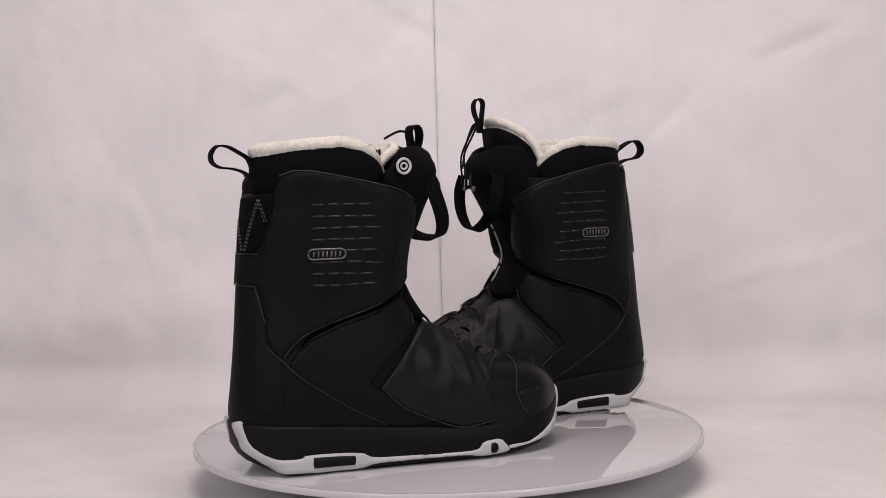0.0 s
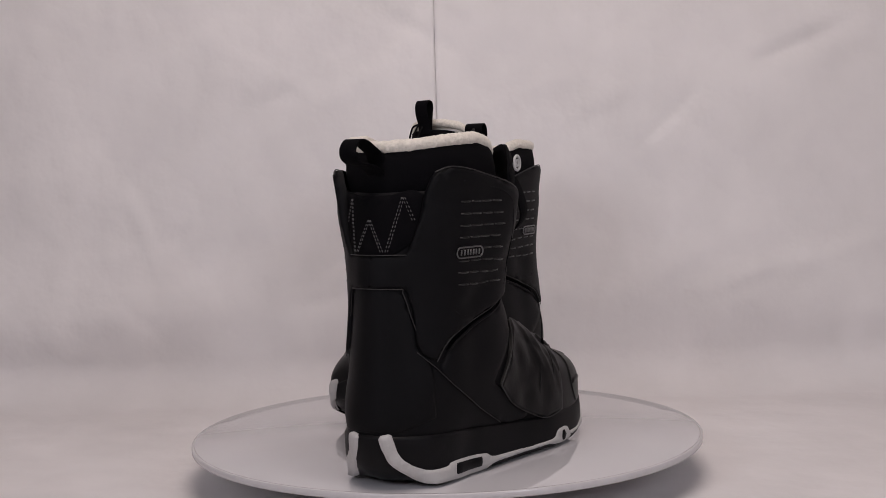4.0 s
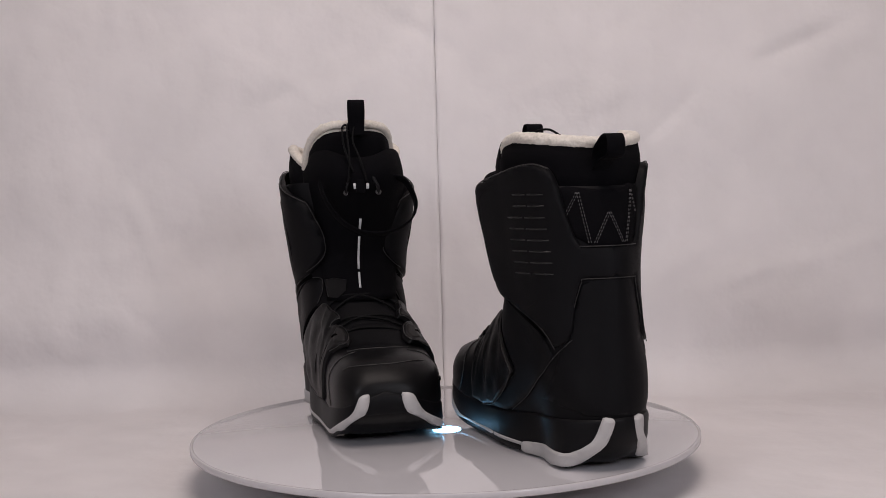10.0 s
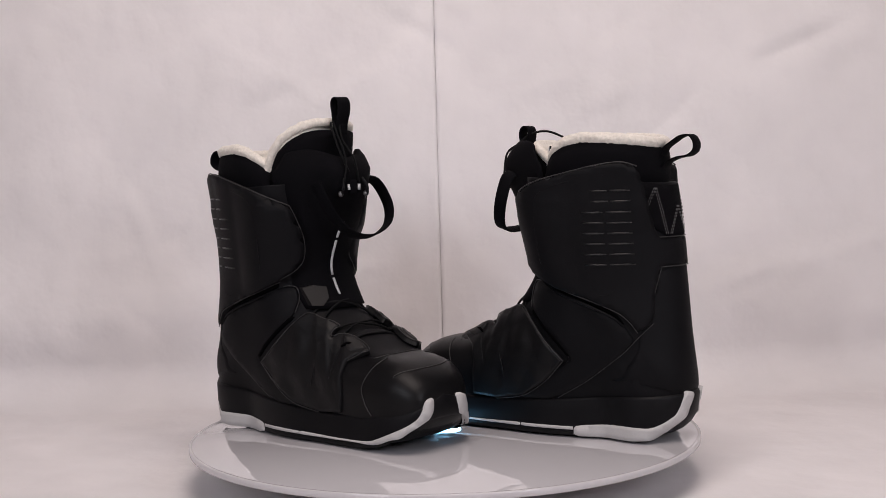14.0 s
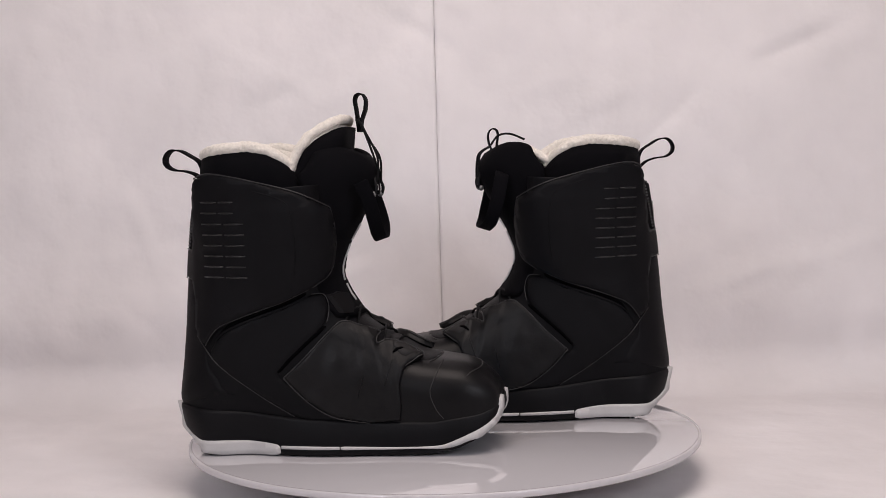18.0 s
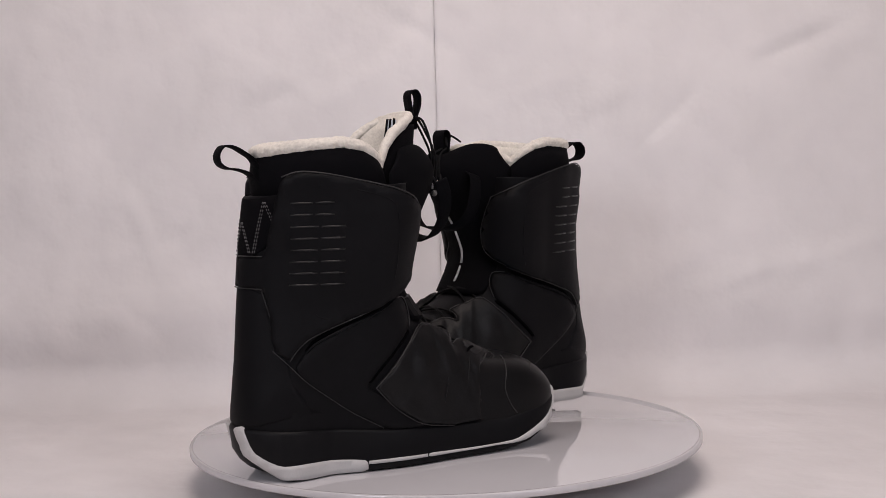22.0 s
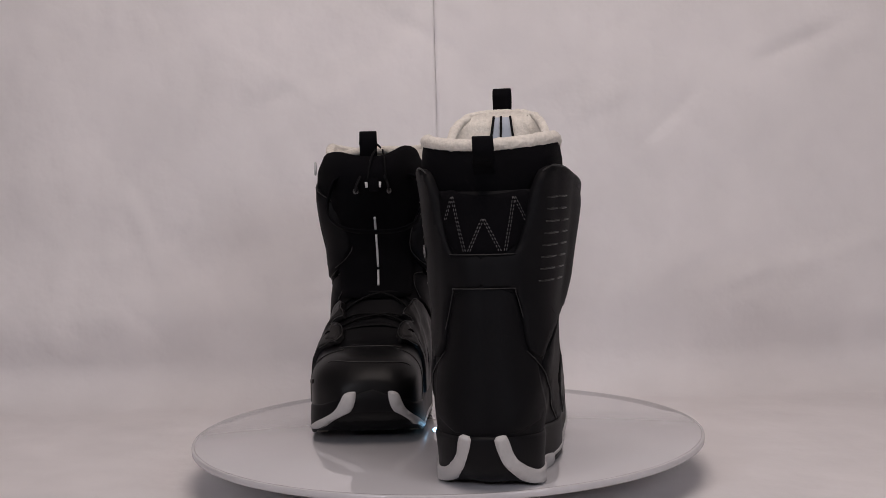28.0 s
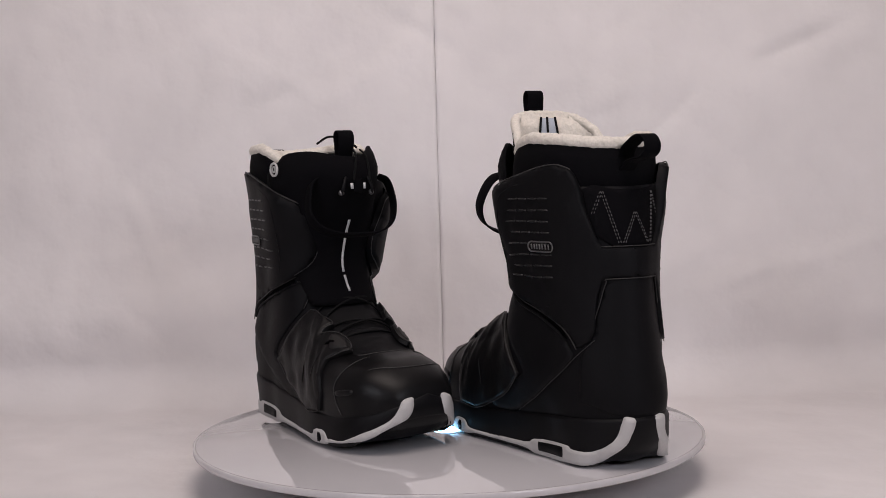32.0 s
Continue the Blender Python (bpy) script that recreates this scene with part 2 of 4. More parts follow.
CREASES = ((-1.1, 0.085, -0.10, 0.045, 0.070, 0.027), (0.15, 0.05, 1.1, 0.075, 0.068, 0.015), (0.30, 0.085, 0.60, 0.155, 0.014, 0.0046), (0.22, 0.08, 0.40, 0.17, 0.020, 0.0035), (-0.60, 0.26, -0.30, 0.20, 0.03, 0.003),
           (-0.30, 0.42, -0.12, 0.33, 0.012, 0.0016), (0.10, 0.30, 0.30, 0.36, 0.018, 0.0014), (-0.52, 0.06, -0.20, 0.12, 0.03, 0.0035),
           (0.18, -0.02, 0.24, 0.20, 0.016, 0.003), (-0.22, -0.01, -0.16, 0.20, 0.018, 0.003), (0.30, 0.00, 0.42, 0.13, 0.02, 0.003),
           (-0.45, 0.02, -0.36, 0.20, 0.03, 0.003))


# faint wrinkles, strewn over the hanging part
rnd_sheet = random.Random(7)
WRINKLES = []
for _ in range(34):
    wx, wz, wa, wl = rnd_sheet.uniform(-0.62, 0.62), rnd_sheet.uniform(0.0, 0.5), rnd_sheet.choice((0.35, 0.5, 1.9, 2.6, 1.4)) + rnd_sheet.uniform(-0.25, 0.25), rnd_sheet.uniform(0.05, 0.20)
    WRINKLES.append((wx, wz, wx + wl * math.cos(wa), wz + wl * math.sin(wa), rnd_sheet.uniform(0.007, 0.014), rnd_sheet.choice((-1, 1)) * rnd_sheet.uniform(0.0014, 0.0030)))


def sheet(name, x0, x1, label):
    xs = np.unique(np.concatenate([np.linspace(x0, x1, 60), np.linspace(max(x0, -0.75), min(x1, 0.75), 150)]))
    flat = BACK - SWEEP + 2.2
    arc = SWEEP * math.pi / 2
    ss = np.concatenate([np.linspace(0, flat - 0.5, 30), np.linspace(flat - 0.5, flat, 40)[1:], np.linspace(flat, flat + arc, 20)[1:],
                         np.linspace(flat + arc, flat + arc + 0.7, 110)[1:], np.linspace(flat + arc + 0.7, flat + arc + 1.6, 20)[1:]])
    verts, faces = [], []
    for s in ss:
        y, z, ny, nz = sheet_profile(s)
        up = max(0.0, min(1.0, (s - flat + 0.05) / 0.2))
        for x in xs:
            h = 0.0035 * noise.noise(Vector((x * 3.1, s * 2.3, 1.7))) + 0.0060 * noise.noise(Vector((x * 9, s * 7, 5.1))) + 0.0027 * noise.noise(Vector((x * 26, s * 22, 2.2)))
            h *= 0.25 + 0.75 * up
            if up > 0:
                run = s - flat - arc + SWEEP + FLOOR
                for c in CREASES:
                    h += c[5] * ridge(x, run, *c[:5]) * up
                for c in WRINKLES:
                    if abs(x - c[0]) < 0.24 and abs(run - c[1]) < 0.24:
                        h += c[5] * ridge(x, run, *c[:5]) * up
                h += 0.004 * max(0, noise.noise(Vector((x * 14, s * 1.5, 9.0)))) * max(0.0, 1 - abs(run - 0.05) / 0.2)
            d = abs(x + 0.002)
            h += 0.0025 * math.exp(-(d / 0.010) ** 2) * up
            verts.append((x, y + ny * h, z + nz * h))
    n = len(xs)
    for i in range(len(ss) - 1):
        for j in range(n - 1):
            faces.append((i * n + j, i * n + j + 1, (i + 1) * n + j + 1, (i + 1) * n + j))
    me = bpy.data.meshes.new(name)
    me.from_pydata(verts, [], faces)
    me.materials.append(CLOTH)
    for p in me.polygons:
        p.use_smooth = True
    ob = new(name, me)
    mod = ob.modifiers.new("thickness", "SOLIDIFY")
    mod.thickness, mod.offset = 0.002, -1
    return tagged(ob, label, kind="structure")


sheet("backdrop", -1.8, -0.0023, "creased white cotton sheet swept from wall to table")
sheet("backdrop", -0.0017, 1.8, "creased white cotton sheet hung beside another")


# ---- the turntable ----
def disc(radius, z0, z1, bevel, segments=160):
    bm = bmesh.new()
    rows = [(0.0, z0), (radius - bevel, z0), (radius, z0 + bevel), (radius, z1 - bevel), (radius - bevel * 0.3, z1 - bevel * 0.3), (radius - bevel, z1), (0.0, z1)]
    rings = []
    for r, z in rows:
        rings.append([bm.verts.new((0, 0, z))] if r == 0 else
                     [bm.verts.new((r * math.cos(2 * math.pi * k / segments), r * math.sin(2 * math.pi * k / segments), z)) for k in range(segments)])
    for a, b in zip(rings, rings[1:]):
        for k in range(segments):
            j = (k + 1) % segments
            if len(a) == 1:
                bm.faces.new((a[0], b[j], b[k]))
            elif len(b) == 1:
                bm.faces.new((a[k], a[j], b[0]))
            else:
                bm.faces.new((a[k], a[j], b[j], b[k]))
    bmesh.ops.recalc_face_normals(bm, faces=bm.faces[:])
    return bm


turntable = tagged(new("turntable"), "round glossy white acrylic turntable with a glowing blue-white centre", "turntable")
ECC = Matrix.Translation((0.0013, 0.0016, 0))
bm = disc(0.2392, -0.0056, -0.0002, 0.0006)
bm.transform(ECC)
part_sharp("platter", bm, ACRYLIC, turntable, "glossy white acrylic platter")
bm = bmesh.new()
rings = []
for r, z in ((0.2380, -0.0059), (0.2400, -0.0059), (0.2408, -0.0053), (0.2409, -0.0030), (0.2408, -0.0008), (0.2402, -0.0002), (0.2393, 0.0), (0.2380, 0.0)):
    rings.append([bm.verts.new((r * math.cos(2 * math.pi * k / 200), r * math.sin(2 * math.pi * k / 200), z)) for k in range(200)])
for q, w in zip(rings, rings[1:] + rings[:1]):
    for k in range(200):
        bm.faces.new((q[k], q[(k + 1) % 200], w[(k + 1) % 200], w[k]))
bmesh.ops.recalc_face_normals(bm, faces=bm.faces[:])
bm.transform(ECC)
part("rim", bm, ACRYLIC_EDGE, turntable, "pale grey polished acrylic rim")
part_sharp("centre_light", disc(0.0135, -0.001, 0.0006, 0.0004, 40), GLOW, turntable, "glowing blue-white round lamp lens")
part_sharp("base", disc(0.08, FLOOR + 0.002, -0.0054, 0.002, 64), PLASTIC, turntable, "low grey plastic drum")


# ---- the boot: forms ----
# sections along the boot from toe to cuff: low end (x, z), high end (x, z), half widths outer and inner, middle y, roundness low and high
SECTIONS = [
    (0.2925, 0.036, 0.2925, 0.050, 0.022, 0.022, 0.007, 3.0, 2.4),
    (0.2885, 0.026, 0.2890, 0.060, 0.031, 0.031, 0.007, 3.2, 2.5),
    (0.2780, 0.016, 0.2780, 0.070, 0.041, 0.040, 0.008, 3.6, 2.6),
    (0.2620, 0.008, 0.2620, 0.078, 0.049, 0.048, 0.010, 4.0, 2.7),
    (0.2400, 0.004, 0.2420, 0.0815, 0.053, 0.052, 0.011, 4.5, 2.8),
    (0.2150, 0.003, 0.2180, 0.085, 0.054, 0.053, 0.011, 4.5, 2.8),
    (0.1900, 0.003, 0.1950, 0.097, 0.0545, 0.0535, 0.010, 4.5, 2.6),
    (0.1600, 0.003, 0.1760, 0.109, 0.0530, 0.0520, 0.008, 4.2, 2.5),
    (0.1300, 0.003, 0.1590, 0.122, 0.0510, 0.0500, 0.006, 3.8, 2.4),
    (0.0950, 0.003, 0.1470, 0.135, 0.049, 0.047, 0.005, 3.2, 2.4),
    (0.055, 0.003, 0.14, 0.147, 0.049, 0.048, 0.005, 2.5, 2.7),
    (0.022, 0.004, 0.136, 0.156, 0.05, 0.048, 0.004, 2.4, 2.9),
    (0.003, 0.012, 0.134, 0.164, 0.05, 0.048, 0.003, 2.3, 3.0),
    (-0.006, 0.026, 0.134, 0.172, 0.05, 0.049, 0.003, 2.1, 3.1),
    (-0.0095, 0.045, 0.135, 0.18, 0.0505, 0.052, 0.003, 2.05, 3.2),
    (-0.0065, 0.068, 0.136, 0.188, 0.051, 0.0535, 0.003, 2.0, 3.4),
    (-0.0025, 0.094, 0.137, 0.197, 0.052, 0.055, 0.003, 1.95, 3.8),
    (0.001, 0.12, 0.138, 0.206, 0.055, 0.058, 0.004, 1.9, 4.2),
    (0.0045, 0.15, 0.138, 0.215, 0.057, 0.0605, 0.004, 1.9, 4.6),
    (0.0080, 0.18, 0.138, 0.224, 0.059, 0.062, 0.004, 2.05, 4.8),
    (0.0115, 0.208, 0.138, 0.232, 0.061, 0.0635, 0.004, 2.2, 4.8),
    (0.0130, 0.232, 0.138, 0.24, 0.061, 0.0635, 0.004, 2.2, 4.8),
]
AROUND = 72
STEPS = 5


def ring(row):
    lx, lz, ux, uz, wl, wm, yc, nl, nh = row
    out = []
    for k in range(AROUND):
        a = 2 * math.pi * k / AROUND
        c, s = math.cos(a), math.sin(a)
        n = nl if c > 0 else nh
        u = 0.5 - 0.5 * math.copysign(abs(c) ** (2 / n), c)
        u += 0.28 * max(0.0, min(1.0, (0.150 - ux) / 0.010)) * u * (1 - u)
        y = math.copysign(abs(s) ** (2 / n), s) * (wl if s > 0 else wm)
        out.append(Vector((lx + (ux - lx) * u, yc + y, lz + (uz - lz) * u)))
    return out


RINGS = [ring(r) for r in table(SECTIONS, STEPS)]


def body_mesh():
    bm = bmesh.new()
    vs = [[bm.verts.new(p) for p in r] for r in RINGS]
    for a, b in zip(vs, vs[1:]):
        for k in range(AROUND):
            j = (k + 1) % AROUND
            bm.faces.new((a[k], b[k], b[j], a[j]))
    bm.faces.new(vs[0])
    bm.faces.new(vs[-1][::-1])
    bmesh.ops.recalc_face_normals(bm, faces=bm.faces[:])
    bmesh.ops.triangulate(bm, faces=[f for f in bm.faces if len(f.verts) > 4])
    return bm


bm0 = body_mesh()
bm0.normal_update()
TREE = BVHTree.FromBMesh(bm0)
bm0.free()
AXIS = Vector((0.070, 0.004, 0))
HEEL, TOE = Vector((0.045, 0.003, 0)), Vector((0.232, 0.009, 0))
RUN, ARC = 0.187, 0.157


def rim_place(u):
    """Centre and outward way of the sole's edge at the run u: outer side 0 to RUN, toe, inner side, heel."""
    u %= 2 * (RUN + ARC)
    if u < RUN:
        return HEEL.lerp(TOE, u / RUN), Vector((0, 1, 0))
    u -= RUN
    if u < ARC:
        a = math.pi / 2 - math.pi * u / ARC
        return TOE, Vector((math.cos(a), math.sin(a), 0))
    u -= ARC
    if u < RUN:
        return TOE.lerp(HEEL, u / RUN), Vector((0, -1, 0))
    a = -math.pi / 2 - math.pi * (u - RUN) / ARC
    return HEEL, Vector((math.cos(a), math.sin(a), 0))


def toe_u(deg):
    """Run at the toe, degrees from straight ahead towards the outer side."""
    return RUN + ARC * (90 - deg) / 180


def heel_u(deg):
    """Run at the heel, degrees from straight back towards the inner side."""
    return 2 * RUN + ARC + ARC * (90 - deg) / 180


def side_u(x, inner=False):
    t = (x - HEEL.x)
    return 2 * RUN + ARC - t if inner else t


def cast(way, u, v):
    if way == "outer":
        o, d, near = Vector((u, 0.3, v)), Vector((0, -1, 0)), Vector((u, 0.05, v))
    elif way == "inner":
        o, d, near = Vector((u, -0.3, v)), Vector((0, 1, 0)), Vector((u, -0.045, v))
    elif way in ("outer_flap", "inner_flap"):
        side = 1 if way == "outer_flap" else -1
        low = min(v, interp(u, FLAP_LIMIT))
        hit, normal = cast("outer" if side > 0 else "inner", u, low)
        d = v - low
        if d > 0:
            # the lobes fold in over the instep
            lean = min(1.0, d / 0.014)
            inward = hit.y - side * interp(u, [(0.165, 0.36), (0.190, 0.66)]) * d * (0.35 + 0.65 * lean)
            roof, up = cast("top", u, inward)
            hit = Vector((u, inward, min(hit.z + 0.92 * d, roof.z + 0.0050 * lean)))
            normal = (normal * (1 - lean) + (up + Vector((0, side * 0.3, 0))) * lean).normalized()
        return hit, normal
    elif way == "back":
        o, d, near = Vector((-0.3, u, v)), Vector((1, 0, 0)), Vector((0, u, v))
    elif way == "top":
        o, d, near = Vector((u, v, 0.5)), Vector((0, 0, -1)), Vector((u, v, 0.1))
    elif way == "leg":
        a = math.pi - u / 0.065
        d = -Vector((math.cos(a), math.sin(a), 0))
        o = AXIS + Vector((0, 0, min(v, 0.224))) - d * 0.3
        near = o + d * 0.24
    else:
        c, n = rim_place(u)
        d = -n
        o = c + Vector((0, 0, max(v, 0.030))) + n * 0.3
        near = o + d * 0.25
    hit, normal, _, _ = TREE.ray_cast(o, d)
    if hit is None:
        hit, normal, _, _ = TREE.find_nearest(near)
    if normal.dot(d) > 0:
        normal = -normal
    if way == "leg" and v > 0.224:
        normal = -d
        hit = Vector((hit.x, hit.y, v)) + (v - 0.224) * 0.12 * normal
    if way == "rim":
        normal = Vector((-d.x, -d.y, 0))
        # the heel rounds in under itself
        tuck = max(0.0, min(1.0, (0.028 - hit.x) / 0.028)) * interp(v, [(0.004, 0.020), (0.009, 0.011), (0.016, 0.004), (0.022, 0.0)])
        hit = Vector((hit.x, hit.y, v)) - normal * tuck
    return hit, normal


FLAP_LIMIT = [(0.10, 0.100), (0.14, 0.104), (0.16, 0.097), (0.176, 0.087), (0.195, 0.076), (0.218, 0.066), (0.24, 0.060)]


def leg_u(x, z, inner=False):
    """Run round the leg, from straight back towards the outer side, of the point x, z of a side."""
    hit, _ = cast("inner" if inner else "outer", x, z)
    a = math.atan2(hit.y - AXIS.y, hit.x - AXIS.x)
    if inner:
        return -0.065 * (math.pi + a)
    return 0.065 * (math.pi - a)


def back_u(y, z):
    hit, _ = cast("back", y, z)
    a = math.atan2(hit.y - AXIS.y, hit.x - AXIS.x)
    return 0.065 * (math.pi - a) if a > 0 else -0.065 * (math.pi + a)


def soften(poly, times=1, amount=0.2):
    """Cuts the corners of an outline."""
    for _ in range(times):
        out = []
        for i, p in enumerate(poly):
            q = poly[(i + 1) % len(poly)]
            out.append((p[0] + amount * (q[0] - p[0]), p[1] + amount * (q[1] - p[1])))
            out.append((q[0] + amount * (p[0] - q[0]), q[1] + amount * (p[1] - q[1])))
        poly = out
    return poly


def patch(poly, way, off, cell=0.006, edge=0.0012, sink=0.0015, round_times=1, puff=None, flow=False, stand_off=False):
    """A piece of material laid on the boot: an outline in the plane of a cast, its thickness off."""
    poly = soften(poly, round_times) if round_times else poly
    if flow:
        poly = [(p.x, p.y) for p in spline([(u, v, 0) for u, v in soften(poly, 1, 0.12)], 4, closed=True)]
    ring2 = []
    for i, p in enumerate(poly):
        q = poly[(i + 1) % len(poly)]
        k = max(1, int(math.hypot(q[0] - p[0], q[1] - p[1]) / cell))
        ring2 += [(p[0] + (q[0] - p[0]) * j / k, p[1] + (q[1] - p[1]) * j / k) for j in range(k)]
    n = len(ring2)
    turn = sum(ring2[i - 1][0] * ring2[i][1] - ring2[i][0] * ring2[i - 1][1] for i in range(n))
    if turn < 0:
        ring2 = ring2[::-1]
    pts = [Vector(p) for p in ring2]
    border = np.array(ring2)
    nxt = np.roll(border, -1, axis=0)

    def inside(p, margin):
        """Inside the outline and at least margin from it."""
        d = nxt - border
        f = np.clip(((p[0] - border[:, 0]) * d[:, 0] + (p[1] - border[:, 1]) * d[:, 1]) / np.maximum((d ** 2).sum(1), 1e-12), 0, 1)
        near = np.hypot(border[:, 0] + f * d[:, 0] - p[0], border[:, 1] + f * d[:, 1] - p[1]).min()
        if near < margin:
            return False
        cross = ((border[:, 1] > p[1]) != (nxt[:, 1] > p[1])) & (p[0] < d[:, 0] * (p[1] - border[:, 1]) / np.where(d[:, 1] == 0, 1e-12, d[:, 1]) + border[:, 0])
        return bool(cross.sum() % 2)

    for i in range(n):
        a, b = pts[i - 1], pts[(i + 1) % n]
        d = (b - a)
        if d.length > 1e-7:
            nrm = Vector((-d.y, d.x)).normalized()
            q = pts[i] + nrm * edge
            if inside(q, edge * 0.7):
                pts.append(q)
    lo, hi = border.min(axis=0), border.max(axis=0)
    for iu in range(1, int((hi[0] - lo[0]) / cell) + 1):
        for iv in range(1, int((hi[1] - lo[1]) / cell) + 1):
            q = (lo[0] + iu * cell, lo[1] + iv * cell)
            if inside(q, edge * 1.8):
                pts.append(Vector(q))
    got, _, tris, _, _, _ = delaunay_2d_cdt(pts, [], [list(range(n))], 1, 1e-7)
    bm = bmesh.new()
    vs = [bm.verts.new((p.x, p.y, 0)) for p in got]
    for f in tris:
        bm.faces.new([vs[i] for i in f])
    bmesh.ops.delete(bm, geom=[v for v in bm.verts if not v.link_faces], context="VERTS")
    rimmed = {v for e in bm.edges if e.is_boundary for v in e.verts}
    bm.verts.index_update()
    low, high = [], []
    for v in bm.verts:
        hit, n = cast(way, v.co.x, v.co.y)
        extra = puff(v.co.x, v.co.y) if puff and (stand_off or v not in rimmed) else 0.0
        low.append(hit + n * (max(extra - 0.0035, 0.0) - sink))
        high.append(hit + n * (off * 0.45 if v in rimmed else off + extra))
    faces = [[v.index for v in f.verts] for f in bm.faces]
    border = [(e.verts[0].index, e.verts[1].index) for e in bm.edges if e.is_boundary]
    bm.free()
    bm = bmesh.new()
    hv = [bm.verts.new(p) for p in high]
    lv = {i: bm.verts.new(low[i]) for i in {i for e in border for i in e}}
    for f in faces:
        try:
            bm.faces.new([hv[i] for i in f])
        except ValueError:
            pass
    for a, b in border:
        try:
            bm.faces.new((hv[a], hv[b], lv[b], lv[a]))
        except ValueError:
            pass
    bmesh.ops.recalc_face_normals(bm, faces=bm.faces[:])
    # the outer side faces away from the boot
    total = 0.0
    for f in bm.faces:
        c = f.calc_center_median()
        _, n, _, _ = TREE.find_nearest(c)
        if n:
            total += f.normal.dot(n) * f.calc_area()
    if total < 0:
        bmesh.ops.reverse_faces(bm, faces=bm.faces[:])
    return bm


def line(points, way, off=0.001, n=6, smooth=True):
    """Points on the boot along a line of a cast."""
    q = spline([(p[0], p[1], 0) for p in points], n) if smooth else [Vector((p[0], p[1], 0)) for p in points]
    out = []
    for p in q:
        hit, nn = cast(way, p.x, p.y)
        out.append(hit + nn * off)
    return out


def stitches(paths, step=0.0031, length=0.0020, radius=0.00033):
    bm = bmesh.new()
    for path in paths:
        for a, b in zip(path, path[1:]):
            d = b - a
            k = max(1, int(d.length / step))
            for i in range(k):
                p = a + d * ((i + 0.2) / k)
                tube([p, p + d.normalized() * length * 0.5, p + d.normalized() * length], lambda t: radius * (0.7 + 0.6 * (1 - abs(2 * t - 1))), 5, bm=bm)
    return bm


def interp(x, pts):
    return float(np.interp(x, [p[0] for p in pts], [p[1] for p in pts]))


def collar_point(a, z, grow=0.0):
    """The collar's line at the angle a (from straight ahead, towards the outer side) and height z."""
    c, s = math.cos(a), math.sin(a)
    n = 3.0 if c > 0 else 2.25
    rx, ry = 0.054 + grow, 0.0595 + grow
    r = (abs(c / rx) ** n + abs(s / ry) ** n) ** (-1 / n)
    return Vector((0.073 + r * c, 0.005 + r * s, z))


COLLAR_TOP = [(0.62, 0.239), (0.69, 0.2440), (0.85, 0.2530), (1.0, 0.2600), (1.21, 0.2665), (1.5, 0.2700), (2.1, 0.268), (2.7, 0.2645), (math.pi, 0.2635)]
TONGUE_FRONT = [(0.122, 0.1625), (0.140, 0.1500), (0.155, 0.1425), (0.167, 0.1430), (0.189, 0.152), (0.202, 0.160), (0.226, 0.172), (0.236, 0.176), (0.252, 0.178), (0.266, 0.174), (0.275, 0.168)]


